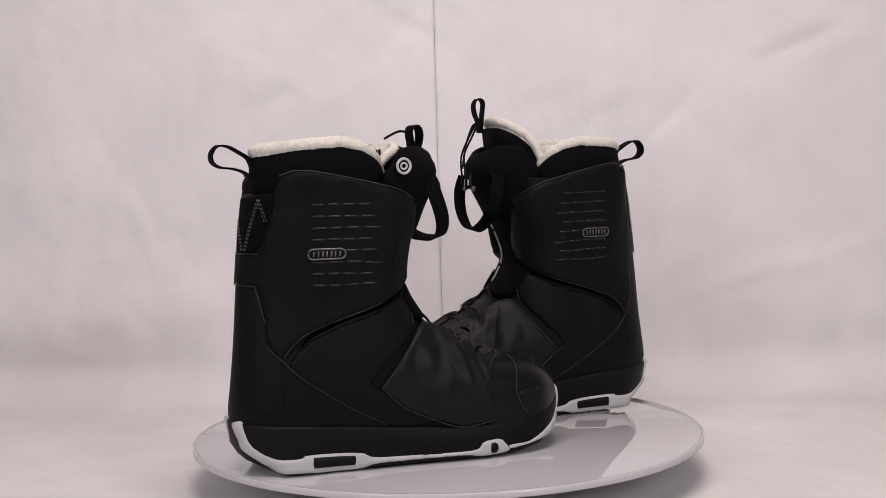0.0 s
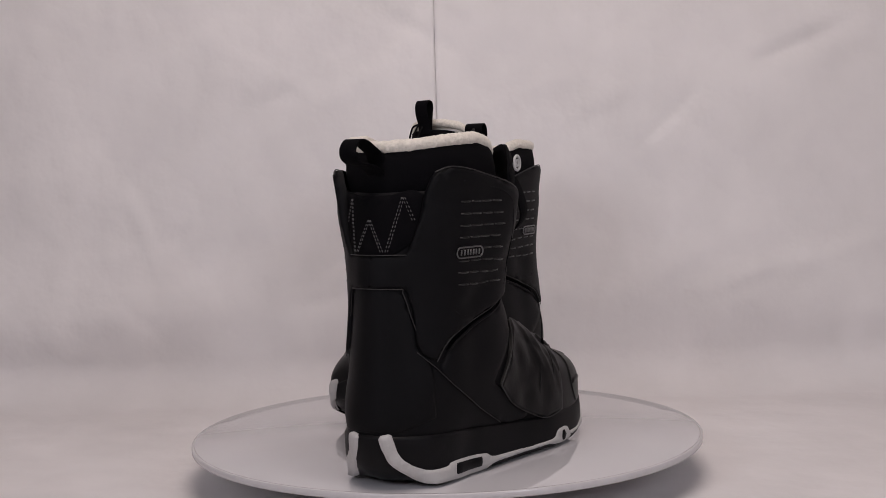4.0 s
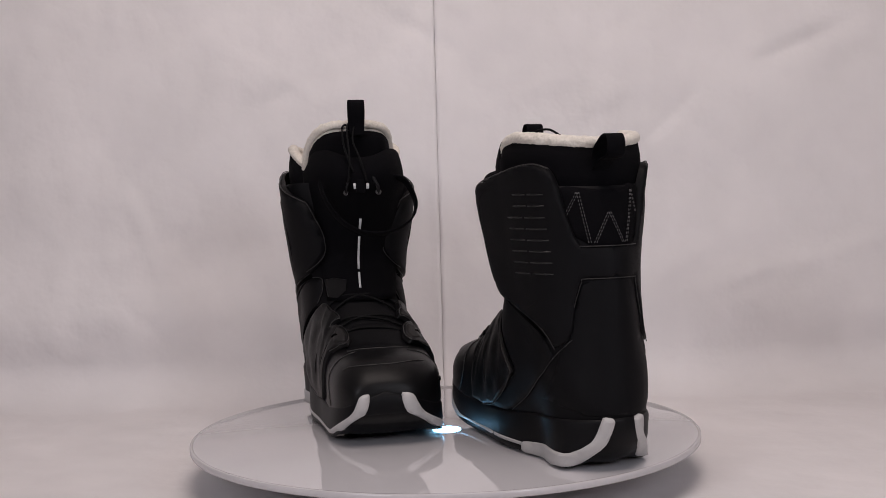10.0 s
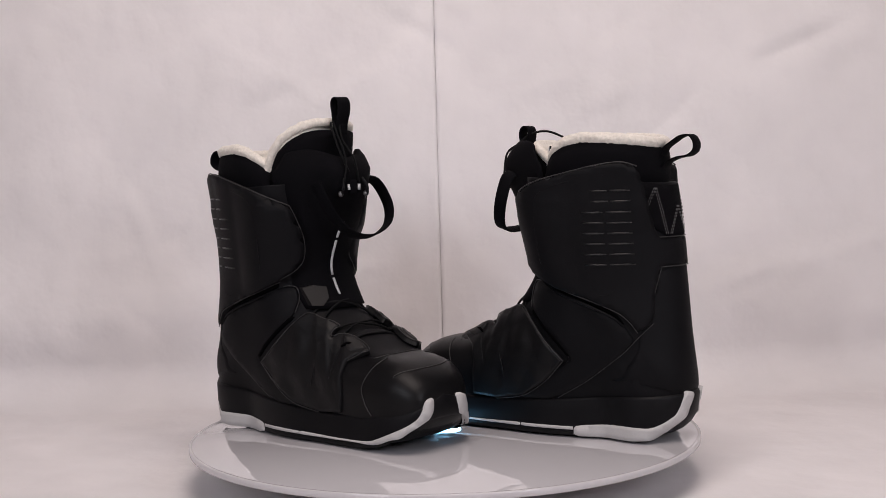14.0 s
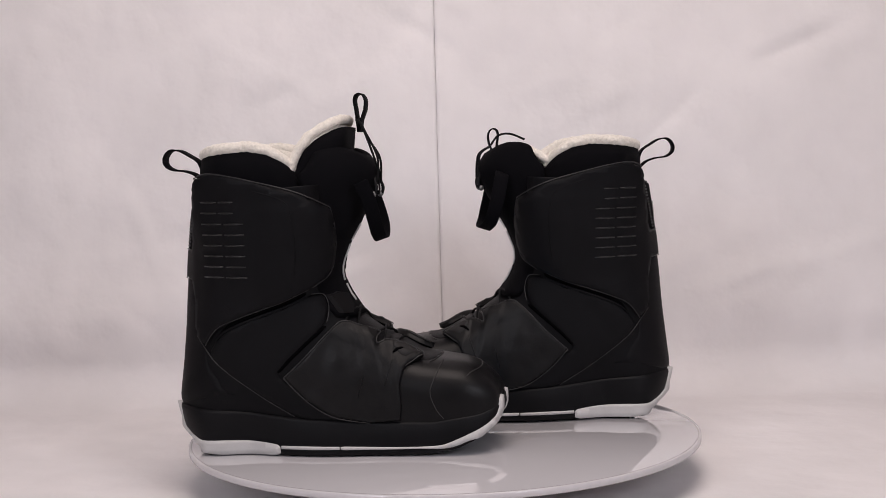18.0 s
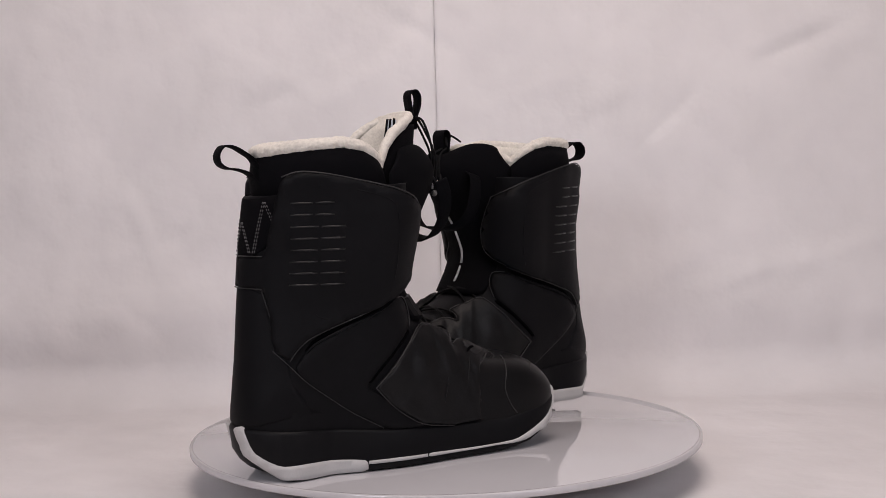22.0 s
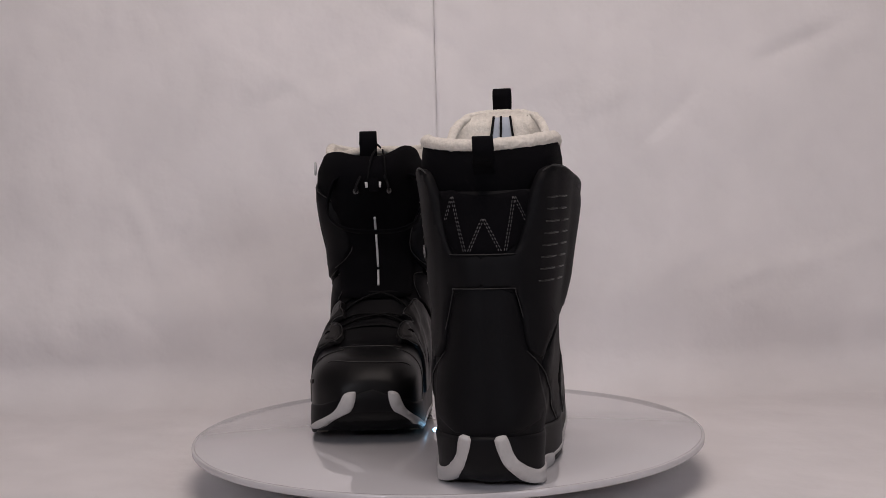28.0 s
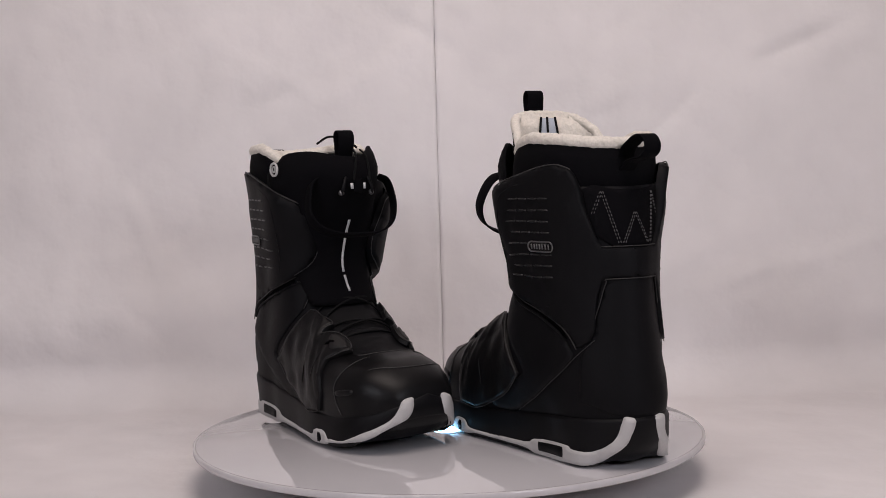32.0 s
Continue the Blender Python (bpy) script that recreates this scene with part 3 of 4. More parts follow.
def boot(name, mirror, style):
    """style: how far the inner tongue stands up, and the print on the outer one."""
    MIRROR[0], WORN[0] = mirror, True
    thing = new(name)
    # shell
    part("shell", body_mesh(), LEATHER, thing)
    # rubber cup round the foot
    cup_top = [(0, 0.0405), (0.065, 0.034), (0.13, 0.029), (0.187, 0.030), (RUN + ARC * 0.25, 0.036), (RUN + ARC * 0.5, 0.052), (RUN + ARC * 0.75, 0.036),
               (RUN + ARC, 0.030), (RUN + ARC + 0.06, 0.030), (RUN + ARC + 0.12, 0.034), (2 * RUN + ARC, 0.0405), (2 * RUN + ARC * 1.5, 0.0445), (2 * (RUN + ARC), 0.0405)]
    SOLE = [(-0.02, 0.040), (-0.010, 0.034), (-0.005, 0.024), (0.002, 0.014), (0.012, 0.006), (0.024, 0.002), (0.20, 0.002), (0.229, 0.003), (0.254, 0.007), (0.274, 0.016), (0.287, 0.027), (0.296, 0.038)]

    def sole_z(u):
        hit, _ = cast("rim", u, 0.03)
        return interp(hit.x, SOLE)

    whole = 2 * (RUN + ARC)
    n = 150
    bm = bmesh.new()
    rows = []
    for i in range(n):
        u = whole * i / n
        back = max(0.0, min(1.0, (0.028 - cast("rim", u, 0.03)[0].x) / 0.028))
        z0, z1 = sole_z(u) * (1 - back) + 0.0045 * back - 0.0012, interp(u, cup_top)
        col = []
        for f, o in ((0.0, 0.0), (0.02, 0.0022), (0.13, 0.0025), (0.28, 0.0028), (0.5, 0.0030), (0.93, 0.0024), (1.0, 0.0012), (1.0, -0.002)):
            hit, nn = cast("rim", u, z0 + (z1 - z0) * f)
            col.append(bm.verts.new(hit + nn * o))
        rows.append(col)
    for i in range(n):
        a, b = rows[i], rows[(i + 1) % n]
        for k in range(7):
            bm.faces.new((a[k], b[k], b[k + 1], a[k + 1]))
    bmesh.ops.recalc_face_normals(bm, faces=bm.faces[:])
    part("rubber_cup", bm, RUBBER, thing, "black rubber foot cup")
    # tread under the foot
    bm = bmesh.new()
    ringv = []
    for i in range(n):
        u = whole * i / n
        hit, nn = cast("rim", u, sole_z(u) + 0.004)
        ringv.append((bm.verts.new(Vector((hit.x, hit.y, sole_z(u) + 0.004)) + nn * 0.001), bm.verts.new(Vector((hit.x, hit.y, sole_z(u))) - nn * 0.003)))
    for i in range(n):
        a, b = ringv[i], ringv[(i + 1) % n]
        bm.faces.new((a[0], b[0], b[1], a[1]))
    c = [bm.verts.new((0.02 + 0.25 * k / 11, 0.004, interp(0.02 + 0.25 * k / 11, SOLE) + 0.0005)) for k in range(12)]
    for i in range(n):
        a, b = ringv[i][1], ringv[(i + 1) % n][1]
        ka = min(range(12), key=lambda q: abs(c[q].co.x - a.co.x))
        kb = min(range(12), key=lambda q: abs(c[q].co.x - b.co.x))
        bm.faces.new((a, b, c[kb], c[ka]) if ka != kb else (a, b, c[ka]))
    bmesh.ops.recalc_face_normals(bm, faces=bm.faces[:])
    part("outsole", bm, RUBBER, thing, "black rubber tread")
    # white edge of the sole: outer side, with two framed windows
    o = side_u

    def band(points_top, points_low):
        return points_low + points_top[::-1]

    def lowline(us, lift=0.0):
        return [(u, max(0.0006, sole_z(u) - 0.0015 + lift)) for u in us]

    w = dict(way="rim", cell=0.005, edge=0.0006, sink=0.002)
    us = [heel_u(-d) - whole for d in (29, 42, 56, 72, 86)]
    low = [(u, z + 0.001) for u, z in lowline(us)] + lowline([o(x) for x in (0.055, 0.085)]) + lowline([o(x) for x in (0.097, 0.12, 0.15, 0.18)], 0.0035) + lowline([o(x) for x in (0.192, 0.216)], 0.0012) + lowline([o(0.222)], 0.0035)
    top = [(heel_u(-9) - whole, 0.0440), (heel_u(-19) - whole, 0.0460), (heel_u(-22) - whole, 0.0410), (heel_u(-25) - whole, 0.0315), (heel_u(-30) - whole, 0.0245), (heel_u(-40) - whole, 0.0185), (heel_u(-56) - whole, 0.0140), (heel_u(-82) - whole, 0.0140),
           (o(0.042), 0.0170), (o(0.087), 0.0150), (o(0.095), 0.0095), (o(0.12), 0.0084), (o(0.17), 0.0074), (o(0.190), 0.0080), (o(0.195), 0.0150), (o(0.213), 0.0158), (o(0.220), 0.0082)]
    head = [(heel_u(-11) - whole, 0.034), (heel_u(-15) - whole, 0.0245), (heel_u(-21) - whole, 0.0175)]
    outer = part("sole_edge", patch(head + low + top[::-1], off=0.0042, round_times=1, flow=True, **w), WHITE_RUBBER, thing, "white rubber sole edge with framed windows")
    part("window", patch([(o(0.045), 0.0050), (o(0.0845), 0.0045), (o(0.0845), 0.0128), (o(0.045), 0.0148)], off=0.0054, round_times=0, **w), RUBBER, outer, "black rubber window")
    part("window", patch([(o(0.1985), 0.0035), (o(0.2105), 0.0035), (o(0.2095), 0.0132), (o(0.1992), 0.0128)], off=0.0054, round_times=0, **w), RUBBER, outer, "black rubber window")
    # toe, outer half
    us = [o(0.221), toe_u(80), toe_u(66), toe_u(54), toe_u(44), toe_u(36), toe_u(23)]
    low = lowline(us[:3], 0.0035) + lowline(us[3:], 0.0004)
    top = [(o(0.221), 0.0090), (toe_u(80), 0.0090), (toe_u(66), 0.0140), (toe_u(54), 0.0195), (toe_u(44), 0.0235), (toe_u(34), 0.0290), (toe_u(28), 0.0345), (toe_u(24.5), 0.0410), (toe_u(22), 0.0475), (toe_u(18), 0.0498), (toe_u(12.5), 0.0500)]
    tail = [(toe_u(12.3), 0.043), (toe_u(14), 0.036), (toe_u(17.5), 0.0305)]
    part("toe_edge", patch(low + tail[::-1] + top[::-1], off=0.0042, round_times=1, flow=True, **w), WHITE_RUBBER, thing, "white rubber toe bumper")
    # inner side
    s = lambda x: side_u(x, True)
    us = [toe_u(-25), toe_u(-38), toe_u(-46), toe_u(-55), toe_u(-67), toe_u(-80)] + [s(x) for x in (0.22, 0.19, 0.165, 0.148)]
    low = lowline(us[:3], 0.0004) + lowline(us[3:6], 0.0030) + lowline(us[6:], 0.0055)
    top = [(toe_u(-15), 0.0500), (toe_u(-20.5), 0.0498), (toe_u(-24.5), 0.0475), (toe_u(-27), 0.0410), (toe_u(-30), 0.0345), (toe_u(-36), 0.0290), (toe_u(-46), 0.0235), (toe_u(-56), 0.0190), (toe_u(-67), 0.0145), (toe_u(-80), 0.0100), (s(0.22), 0.0088), (s(0.19), 0.0086), (s(0.165), 0.0092), (s(0.148), 0.0098)]
    head = [(toe_u(-14.8), 0.043), (toe_u(-16.5), 0.036), (toe_u(-20), 0.0305)]
    part("toe_edge", patch(head + low + top[::-1], off=0.0042, round_times=1, flow=True, **w), WHITE_RUBBER, thing, "white rubber toe bumper")
    us = [s(0.1500), s(0.12), s(0.0915)]
    part("arch_edge", patch([(u, 0.0062) for u in us] + [(u, z) for u, z in zip(us[::-1], (0.0098, 0.0100, 0.0096))], off=0.0036, round_times=0, **w), WHITE_RUBBER, thing, "white rubber arch edge")
    us = [s(0.094), s(0.07), s(0.05), heel_u(82), heel_u(70), heel_u(56), heel_u(42), heel_u(29)]
    low = lowline(us[:4]) + [(u, z + 0.001) for u, z in lowline(us[4:])]
    top = [(s(0.094), 0.0100), (s(0.084), 0.0118), (s(0.064), 0.0132), (s(0.042), 0.0140), (heel_u(80), 0.0138), (heel_u(58), 0.0135), (heel_u(42), 0.0185), (heel_u(31), 0.0245), (heel_u(26), 0.0315), (heel_u(22), 0.0410), (heel_u(19), 0.0460), (heel_u(9), 0.0440)]
    tail = [(heel_u(11), 0.034), (heel_u(15), 0.0245), (heel_u(21), 0.0175)]
    part("sole_edge", patch(low + tail[::-1] + top[::-1], off=0.0042, round_times=1, flow=True, **w), WHITE_RUBBER, thing, "white rubber heel and sole edge")
    # lugs
    rnd = random.Random(4)
    for x in (0.058, 0.075, 0.092, 0.165, 0.18, 0.195, 0.21, 0.225, 0.24):
        for side in (1, -1):
            hit, nn = cast("rim", side_u(x, side < 0), 0.012)
            zz = interp(x, SOLE)
            part_sharp("lug", box(x, hit.y - 0.006 * side, zz + 0.0010, 0.007 + 0.003 * rnd.random(), 0.013, 0.0036, 0.0009), LUG_RUBBER, thing)
    for x in (0.045, 0.075, 0.19, 0.23):
        part_sharp("lug", box(x, 0.006, interp(x, SOLE) - 0.0002, 0.022, 0.030, 0.0028, 0.0006), RUBBER, thing)

    # toe cap: the first rings, thickened
    k0 = STEPS * 6
    bm = bmesh.new()
    src = body_mesh()
    src.normal_update()
    src.verts.ensure_lookup_table()
    vs = []
    for i in range(k0 + 1):
        row = []
        for k in range(AROUND):
            v = src.verts[i * AROUND + k]
            row.append(bm.verts.new(v.co + v.normal * 0.0013 * min(1.0, (k0 - i) / 4 - 0.3)))
        vs.append(row)
    src.free()
    for a, b in zip(vs, vs[1:]):
        for k in range(AROUND):
            j = (k + 1) % AROUND
            if vs and a[k].co.z > 0.02 and b[j].co.z > 0.02:
                bm.faces.new((a[k], b[k], b[j], a[j]))
    top_cap = bm.faces.new(vs[0])
    bmesh.ops.triangulate(bm, faces=[top_cap])
    bmesh.ops.delete(bm, geom=[v for v in bm.verts if not v.link_faces], context="VERTS")
    bmesh.ops.recalc_face_normals(bm, faces=bm.faces[:])
    part("toe_cap", bm, SMOOTH, thing, "smooth black leather toe cap")
    seam = line([(0.263, -0.030), (0.272, -0.012), (0.274, 0.008), (0.271, 0.028), (0.260, 0.047)], "top", 0.0016)
    part("toe_seam", tube(seam, 0.0005, 6), SEAM, thing)
    part("toe_patch", patch([(0.233, 0.0485), (0.257, 0.0515), (0.257, 0.0570), (0.233, 0.0540)], "outer", 0.0026, cell=0.003), SMOOTH, thing, "small embossed leather patch")

    # sides: cuff, ankle panel, lower flap
    for inner in (False, True):
        way = "inner" if inner else "outer"
        lu = lambda x, z: leg_u(x, z, inner)
        sg = -1 if inner else 1
        bk = lambda y, z: back_u(sg * y + 0.003, z)
        top = [(lu(0.1345, 0.215), 0.221), (lu(0.126, 0.222), 0.229), (lu(0.110, 0.225), 0.2365), (lu(0.085, 0.230), 0.2435), (lu(0.058, 0.230), 0.2495), (lu(0.040, 0.230), 0.2515), (lu(0.030, 0.230), 0.2475)]
        back = [(bk(0.036, 0.228), 0.228), (bk(0.034, 0.212), 0.212), (bk(0.028, 0.192), 0.192), (bk(0.024, 0.1825), 0.1825)]
        mid = [(bk(-0.003, 0.1825), 0.1825), (bk(-0.003, 0.1585), 0.1585)]
        low = [(bk(0.024, 0.1585), 0.1585), (bk(0.029, 0.140), 0.140), (lu(0.016, 0.108), 0.108), (lu(0.028, 0.099), 0.099), (lu(0.035, 0.109), 0.109), (lu(0.046, 0.118), 0.118), (lu(0.075, 0.129), 0.129), (lu(0.100, 0.138), 0.138), (lu(0.122, 0.148), 0.148)]
        front = [(lu(0.1290, 0.158), 0.158), (lu(0.1315, 0.172), 0.172), (lu(0.1345, 0.190), 0.190), (lu(0.1355, 0.205), 0.207)]
        # the front of the cuff stands off the tongue
        f0 = lu(0.118, 0.2)
        far = 0.0105 if inner else 0.0060
        hind = 0.0045 if inner else 0.0020
        stand = lambda u, v: far * max(0.0, min(1.0, (abs(u) - abs(f0) + 0.032) / 0.050)) * max(0.35, min(1.0, (v - 0.11) / 0.05)) + hind * max(0.0, min(1.0, (0.075 - abs(u)) / 0.025)) * max(0.0, min(1.0, (v - 0.186) / 0.030)) - 0.0020 * max(0.0, min(1.0, (0.036 - abs(u)) / 0.014)) * max(0.0, min(1.0, (0.194 - v) / 0.010))
        cuff = part("cuff", patch(top + back + mid + low + front, "leg", 0.0042, cell=0.005, puff=stand, stand_off=True), LEATHER, thing, "black leather ankle cuff with embossed ribs")
        # thin pale tubes along the cuff's edges, as painted highlights
        edge = [cast("leg", u, v) for u, v in top]
        pts = spline([h + nn * (0.0026 + stand(u, v)) for (h, nn), (u, v) in zip(edge, top)], 5)
        part("cuff_edge_line", tube(pts, 0.0006, 6), EDGE_SHINE, cuff, "top edge with painted highlight")
        fr = [(lu(0.122, 0.148), 0.150)] + front + [top[0]]
        pts = spline([cast("leg", u, v)[0] + cast("leg", u, v)[1] * (0.0026 + stand(u, v)) for u, v in fr], 5)
        part("cuff_edge_line", tube(pts, 0.0005, 6), EDGE_SHINE, cuff, "front edge with painted highlight")
        pts = [cast("leg", u, v)[0] + cast("leg", u, v)[1] * 0.0036 for u, v in low[3:]]
        part("cuff_edge_line", tube(spline(pts, 4), 0.00045, 6), EDGE_SHINE, cuff, "lower edge with painted highlight")
        # embossed ribs, in dashes
        for i in range(8):
            z = (0.2265 if inner else 0.2235) - 0.0094 * i
            x0 = 0.034 - 0.0006 * i if inner else 0.050
            x1 = (0.066 if i < 2 else 0.076) if inner else 0.100 + 0.003 * (i % 3)
            b = bmesh.new()
            k = 2 if inner else 4
            for j in range(k):
                a0 = x0 + (x1 - x0) * j / k
                a1 = x0 + (x1 - x0) * (j + 0.90) / k
                uu = [lu(a0 + (a1 - a0) * q / 3, z) for q in range(4)]
                pp = [cast("leg", u, z) for u in uu]
                tube([h + nn * (0.0040 + stand(u, z)) for (h, nn), u in zip(pp, uu)], lambda t: 0.0009 * (0.5 + 0.5 * math.sin(math.pi * (0.15 + 0.7 * t))), 6, bm=b)
            part("rib", b, DARK_RIB if inner else RIBBING, cuff)
        frame_line = [(0.052, 0.2400), (0.085, 0.2350), (0.108, 0.2260), (0.1165, 0.2130), (0.1160, 0.1900), (0.1125, 0.1680), (0.1080, 0.1530)]
        uv = [(lu(x, min(z, 0.228)), z) for x, z in frame_line]
        pts = [cast("leg", u, z)[0] + cast("leg", u, z)[1] * (0.0040 + stand(u, z)) for u, z in uv]
        part("emboss_line", tube(spline(pts, 5), 0.0006, 6), LEATHER, cuff)
        uv = [(lu(x, z), z) for x, z in ((0.046, 0.1400), (0.051, 0.1345), (0.060, 0.1325), (0.072, 0.1370))]
        pts = [cast("leg", u, z)[0] + cast("leg", u, z)[1] * (0.0040 + stand(u, z)) for u, z in uv]
        part("emboss_line", tube(spline(pts, 5), lambda q: 0.0006 * math.sin(math.pi * (0.1 + 0.8 * q)), 6), LEATHER, cuff)
        # ankle panel
        pan = [(0.038, 0.104), (0.048, 0.113), (0.076, 0.124), (0.102, 0.133), (0.124, 0.143), (0.1335, 0.142), (0.137, 0.130), (0.136, 0.117), (0.120, 0.101), (0.100, 0.082), (0.094, 0.071), (0.112, 0.062), (0.150, 0.042), (0.150, 0.033), (0.112, 0.0335), (0.078, 0.0535), (0.042, 0.0795), (0.030, 0.092)]
        part("ankle_panel", patch(pan, way, 0.0020), LEATHER, thing)
        part("panel_seam", tube(line([(0.124, 0.1435), (0.133, 0.142), (0.1370, 0.130), (0.1362, 0.118)], way, 0.0022), 0.00045, 6), EDGE_SHINE, thing)
        # slots under the cuff and behind the flap: raised patches, their shade put into the colour
        slot = [(0.037, 0.1045), (0.049, 0.1140), (0.076, 0.1252), (0.102, 0.1342), (0.121, 0.1425), (0.120, 0.1468), (0.100, 0.1372), (0.075, 0.1282), (0.047, 0.1172)]
        part("slot", patch(slot, way, 0.0012, cell=0.004), SLOT_SHADE, thing, "slot, its shade painted on a black patch")
        part("slot_lip", tube(line([(0.040, 0.1050), (0.049, 0.1130), (0.076, 0.1242), (0.102, 0.1332), (0.121, 0.1415)], way, 0.0022), lambda q: 0.0012 * (0.35 + 0.65 * math.sin(math.pi * q)), 8), LEATHER, thing)
        if inner:
            slot = [(0.0960, 0.0745), (0.1040, 0.0835), (0.1200, 0.0985), (0.1370, 0.1140), (0.1335, 0.1160), (0.1150, 0.0990), (0.0985, 0.0830), (0.0935, 0.0765)]
            part("slot", patch(slot, way, 0.0026, cell=0.004), SLOT_SHADE, thing, "slot, its shade painted on a black patch")
        # lower flap with two lace lobes
        lobes_line = [(0.207, 0.078), (0.219, 0.086), (0.2225, 0.094), (0.2125, 0.1040), (0.199, 0.1070), (0.189, 0.1025), (0.180, 0.0985), (0.180, 0.1085), (0.181, 0.1170), (0.170, 0.1240), (0.155, 0.1240), (0.143, 0.1150), (0.120, 0.090)]
        if inner:
            fl = [(0.100, 0.071), (0.118, 0.052), (0.143, 0.036), (0.175, 0.030), (0.203, 0.032), (0.2045, 0.048), (0.203, 0.064)] + lobes_line
        else:
            fl = [(0.102, 0.068), (0.122, 0.050), (0.150, 0.037), (0.176, 0.029), (0.205, 0.032), (0.2075, 0.047), (0.204, 0.064)] + lobes_line
        wav = lambda u, v: 0.0005 * math.sin(230 * u + 60 * v) * max(0, min(1, (v - 0.035) / 0.02)) + 0.001 * noise.noise(Vector((u * 60, v * 60, 3))) + sum(0.0007 * math.exp(-((u - u0 + 0.28 * (v - 0.075)) / 0.0020) ** 2) * max(0.0, min(1.0, (v - v0) / 0.012)) for u0, v0 in ((0.172, 0.066), (0.183, 0.052), (0.1935, 0.040), (0.2015, 0.050)))
        flap = part("lace_flap", patch(fl, way + "_flap", 0.0040, cell=0.0025, puff=wav, round_times=0), CREASED, thing, "creased black leather lace flap")
        rim_pts = line(fl[:5] if not inner else fl[:4], way + "_flap", 0.0034, 5)
        part("flap_edge", tube(rim_pts, 0.0005, 6), EDGE_SHINE, flap)
        rim_pts = line(fl[7:18], way + "_flap", 0.0036, 4)
        part("flap_edge", tube(rim_pts, 0.0005, 6), EDGE_SHINE, flap)
        rim_pts = line(fl[17:] + fl[:1], way + "_flap", 0.0030, 4)
        part("flap_edge", tube(rim_pts, 0.0006, 6), EDGE_SHINE, flap)
        for fx in (0.0, 0.022):
            fold = [(0.178 + fx * 0.9, 0.094 - fx * 0.1), (0.172 + fx, 0.078), (0.166 + fx, 0.056), (0.164 + fx * 1.1, 0.040)]
            part("fold", tube(line(fold, way + "_flap", 0.0036), lambda q: 0.0007 * math.sin(math.pi * (0.08 + 0.84 * q)), 8), CREASED, flap)
        # lobe tip, greyer than the flap to show light it reflects
        tip = [(0.191, 0.0965), (0.204, 0.0835), (0.2150, 0.0885), (0.2180, 0.0942), (0.2100, 0.1015), (0.199, 0.1040)]
        part("lobe_tip", patch(tip, way + "_flap", 0.0050, cell=0.0025, puff=wav), LOBE, flap, "stitched lobe tip, its sheen painted grey-black")
        # slit: a raised bead, its shade painted near-black
        cut = [(0.1945, 0.0890), (0.1985, 0.0915), (0.2035, 0.0925)]
        part("slit", tube(line(cut, way + "_flap", 0.0052), lambda q: 0.0014 * math.sin(math.pi * (0.1 + 0.8 * q)), 8), SLOT_SHADE, flap)
        # seam of the heel counter
        sm = [(0.016, 0.107), (0.026, 0.096), (0.042, 0.080), (0.078, 0.054), (0.108, 0.036)]
        part("heel_seam", tube(line(sm, way, 0.0012), 0.00045, 6), EDGE_SHINE, thing)
        part("toe_seam", tube(line([(0.2405, 0.080), (0.2360, 0.070), (0.231, 0.056), (0.236, 0.042), (0.243, 0.033)], way, 0.0018), 0.0005, 6), SEAM, thing)

    # heel counter, back panel with its zigzag of stitches
    hc = [(0.024, 0.1575), (-0.020, 0.1575), (-0.027, 0.135), (-0.034, 0.112), (-0.040, 0.09), (-0.041, 0.046), (0.043, 0.046), (0.044, 0.09), (0.036, 0.112), (0.031, 0.135)]
    part("heel_counter", patch(hc, "back", 0.0007), LEATHER, thing)
    part("panel_seam", tube(line([(-0.033, 0.112), (-0.0265, 0.136), (-0.0215, 0.154), (-0.018, 0.1572), (0.022, 0.1572), (0.0255, 0.154), (0.0305, 0.136), (0.037, 0.112)], "back", 0.0022), 0.00045, 6), EDGE_SHINE, thing)
    bp = [(0.030, 0.1835), (-0.024, 0.1835), (-0.037, 0.229), (-0.030, 0.2345), (-0.012, 0.2300), (0.014, 0.2300), (0.034, 0.2345), (0.042, 0.229)]
    back_panel = part("back_panel", patch(bp, "back", 0.0016), FABRIC, thing, "black fabric back panel with zigzag stitching")
    part("panel_seam", tube(line([(-0.023, 0.1837), (0.028, 0.1837)], "back", 0.0026), 0.00045, 6), EDGE_SHINE, thing)
    zig = [[(0.034, 0.209), (0.0265, 0.2285), (0.0150, 0.1850)], [(0.0120, 0.1850), (0.001, 0.2110), (-0.0115, 0.1850)], [(-0.0150, 0.1850), (-0.0225, 0.2275), (-0.032, 0.208)]]
    paths = []
    for zg in zig:
        for shift in (-0.0009, 0.0009):
            pp = [cast("back", y + shift, z + abs(shift)) for y, z in zg]
            paths.append([h + Vector((-0.0022, 0, 0)) for h, nn in pp])
    tagged(part("stitching", stitches(paths), THREAD, back_panel, "grey double stitching"), kind="stuff")

    # badge on the outer cuff: lettering as plain bars
    def badge_point(dx, dz, up):
        h, nn = cast("leg", leg_u(0.0620 + dx, 0.1835 + dz), 0.1835 + dz)
        return h + nn * (0.0046 + up)
    loop = []
    for k in range(40):
        a = 2 * math.pi * k / 40
        c, sn = math.cos(a), math.sin(a)
        loop.append((math.copysign(0.0110, c) + 0.0040 * c, 0.0042 * sn))
    badge = part("badge", tube([badge_point(x, z, 0.0006) for x, z in loop], 0.0007, 8, closed=True), DULL_STEEL, thing, "dull steel badge frame with plain bars")
    b = bmesh.new()
    f = b.faces.new([b.verts.new(badge_point(x * 0.97, z * 0.97, 0.0003)) for x, z in loop])
    bmesh.ops.triangulate(b, faces=[f])
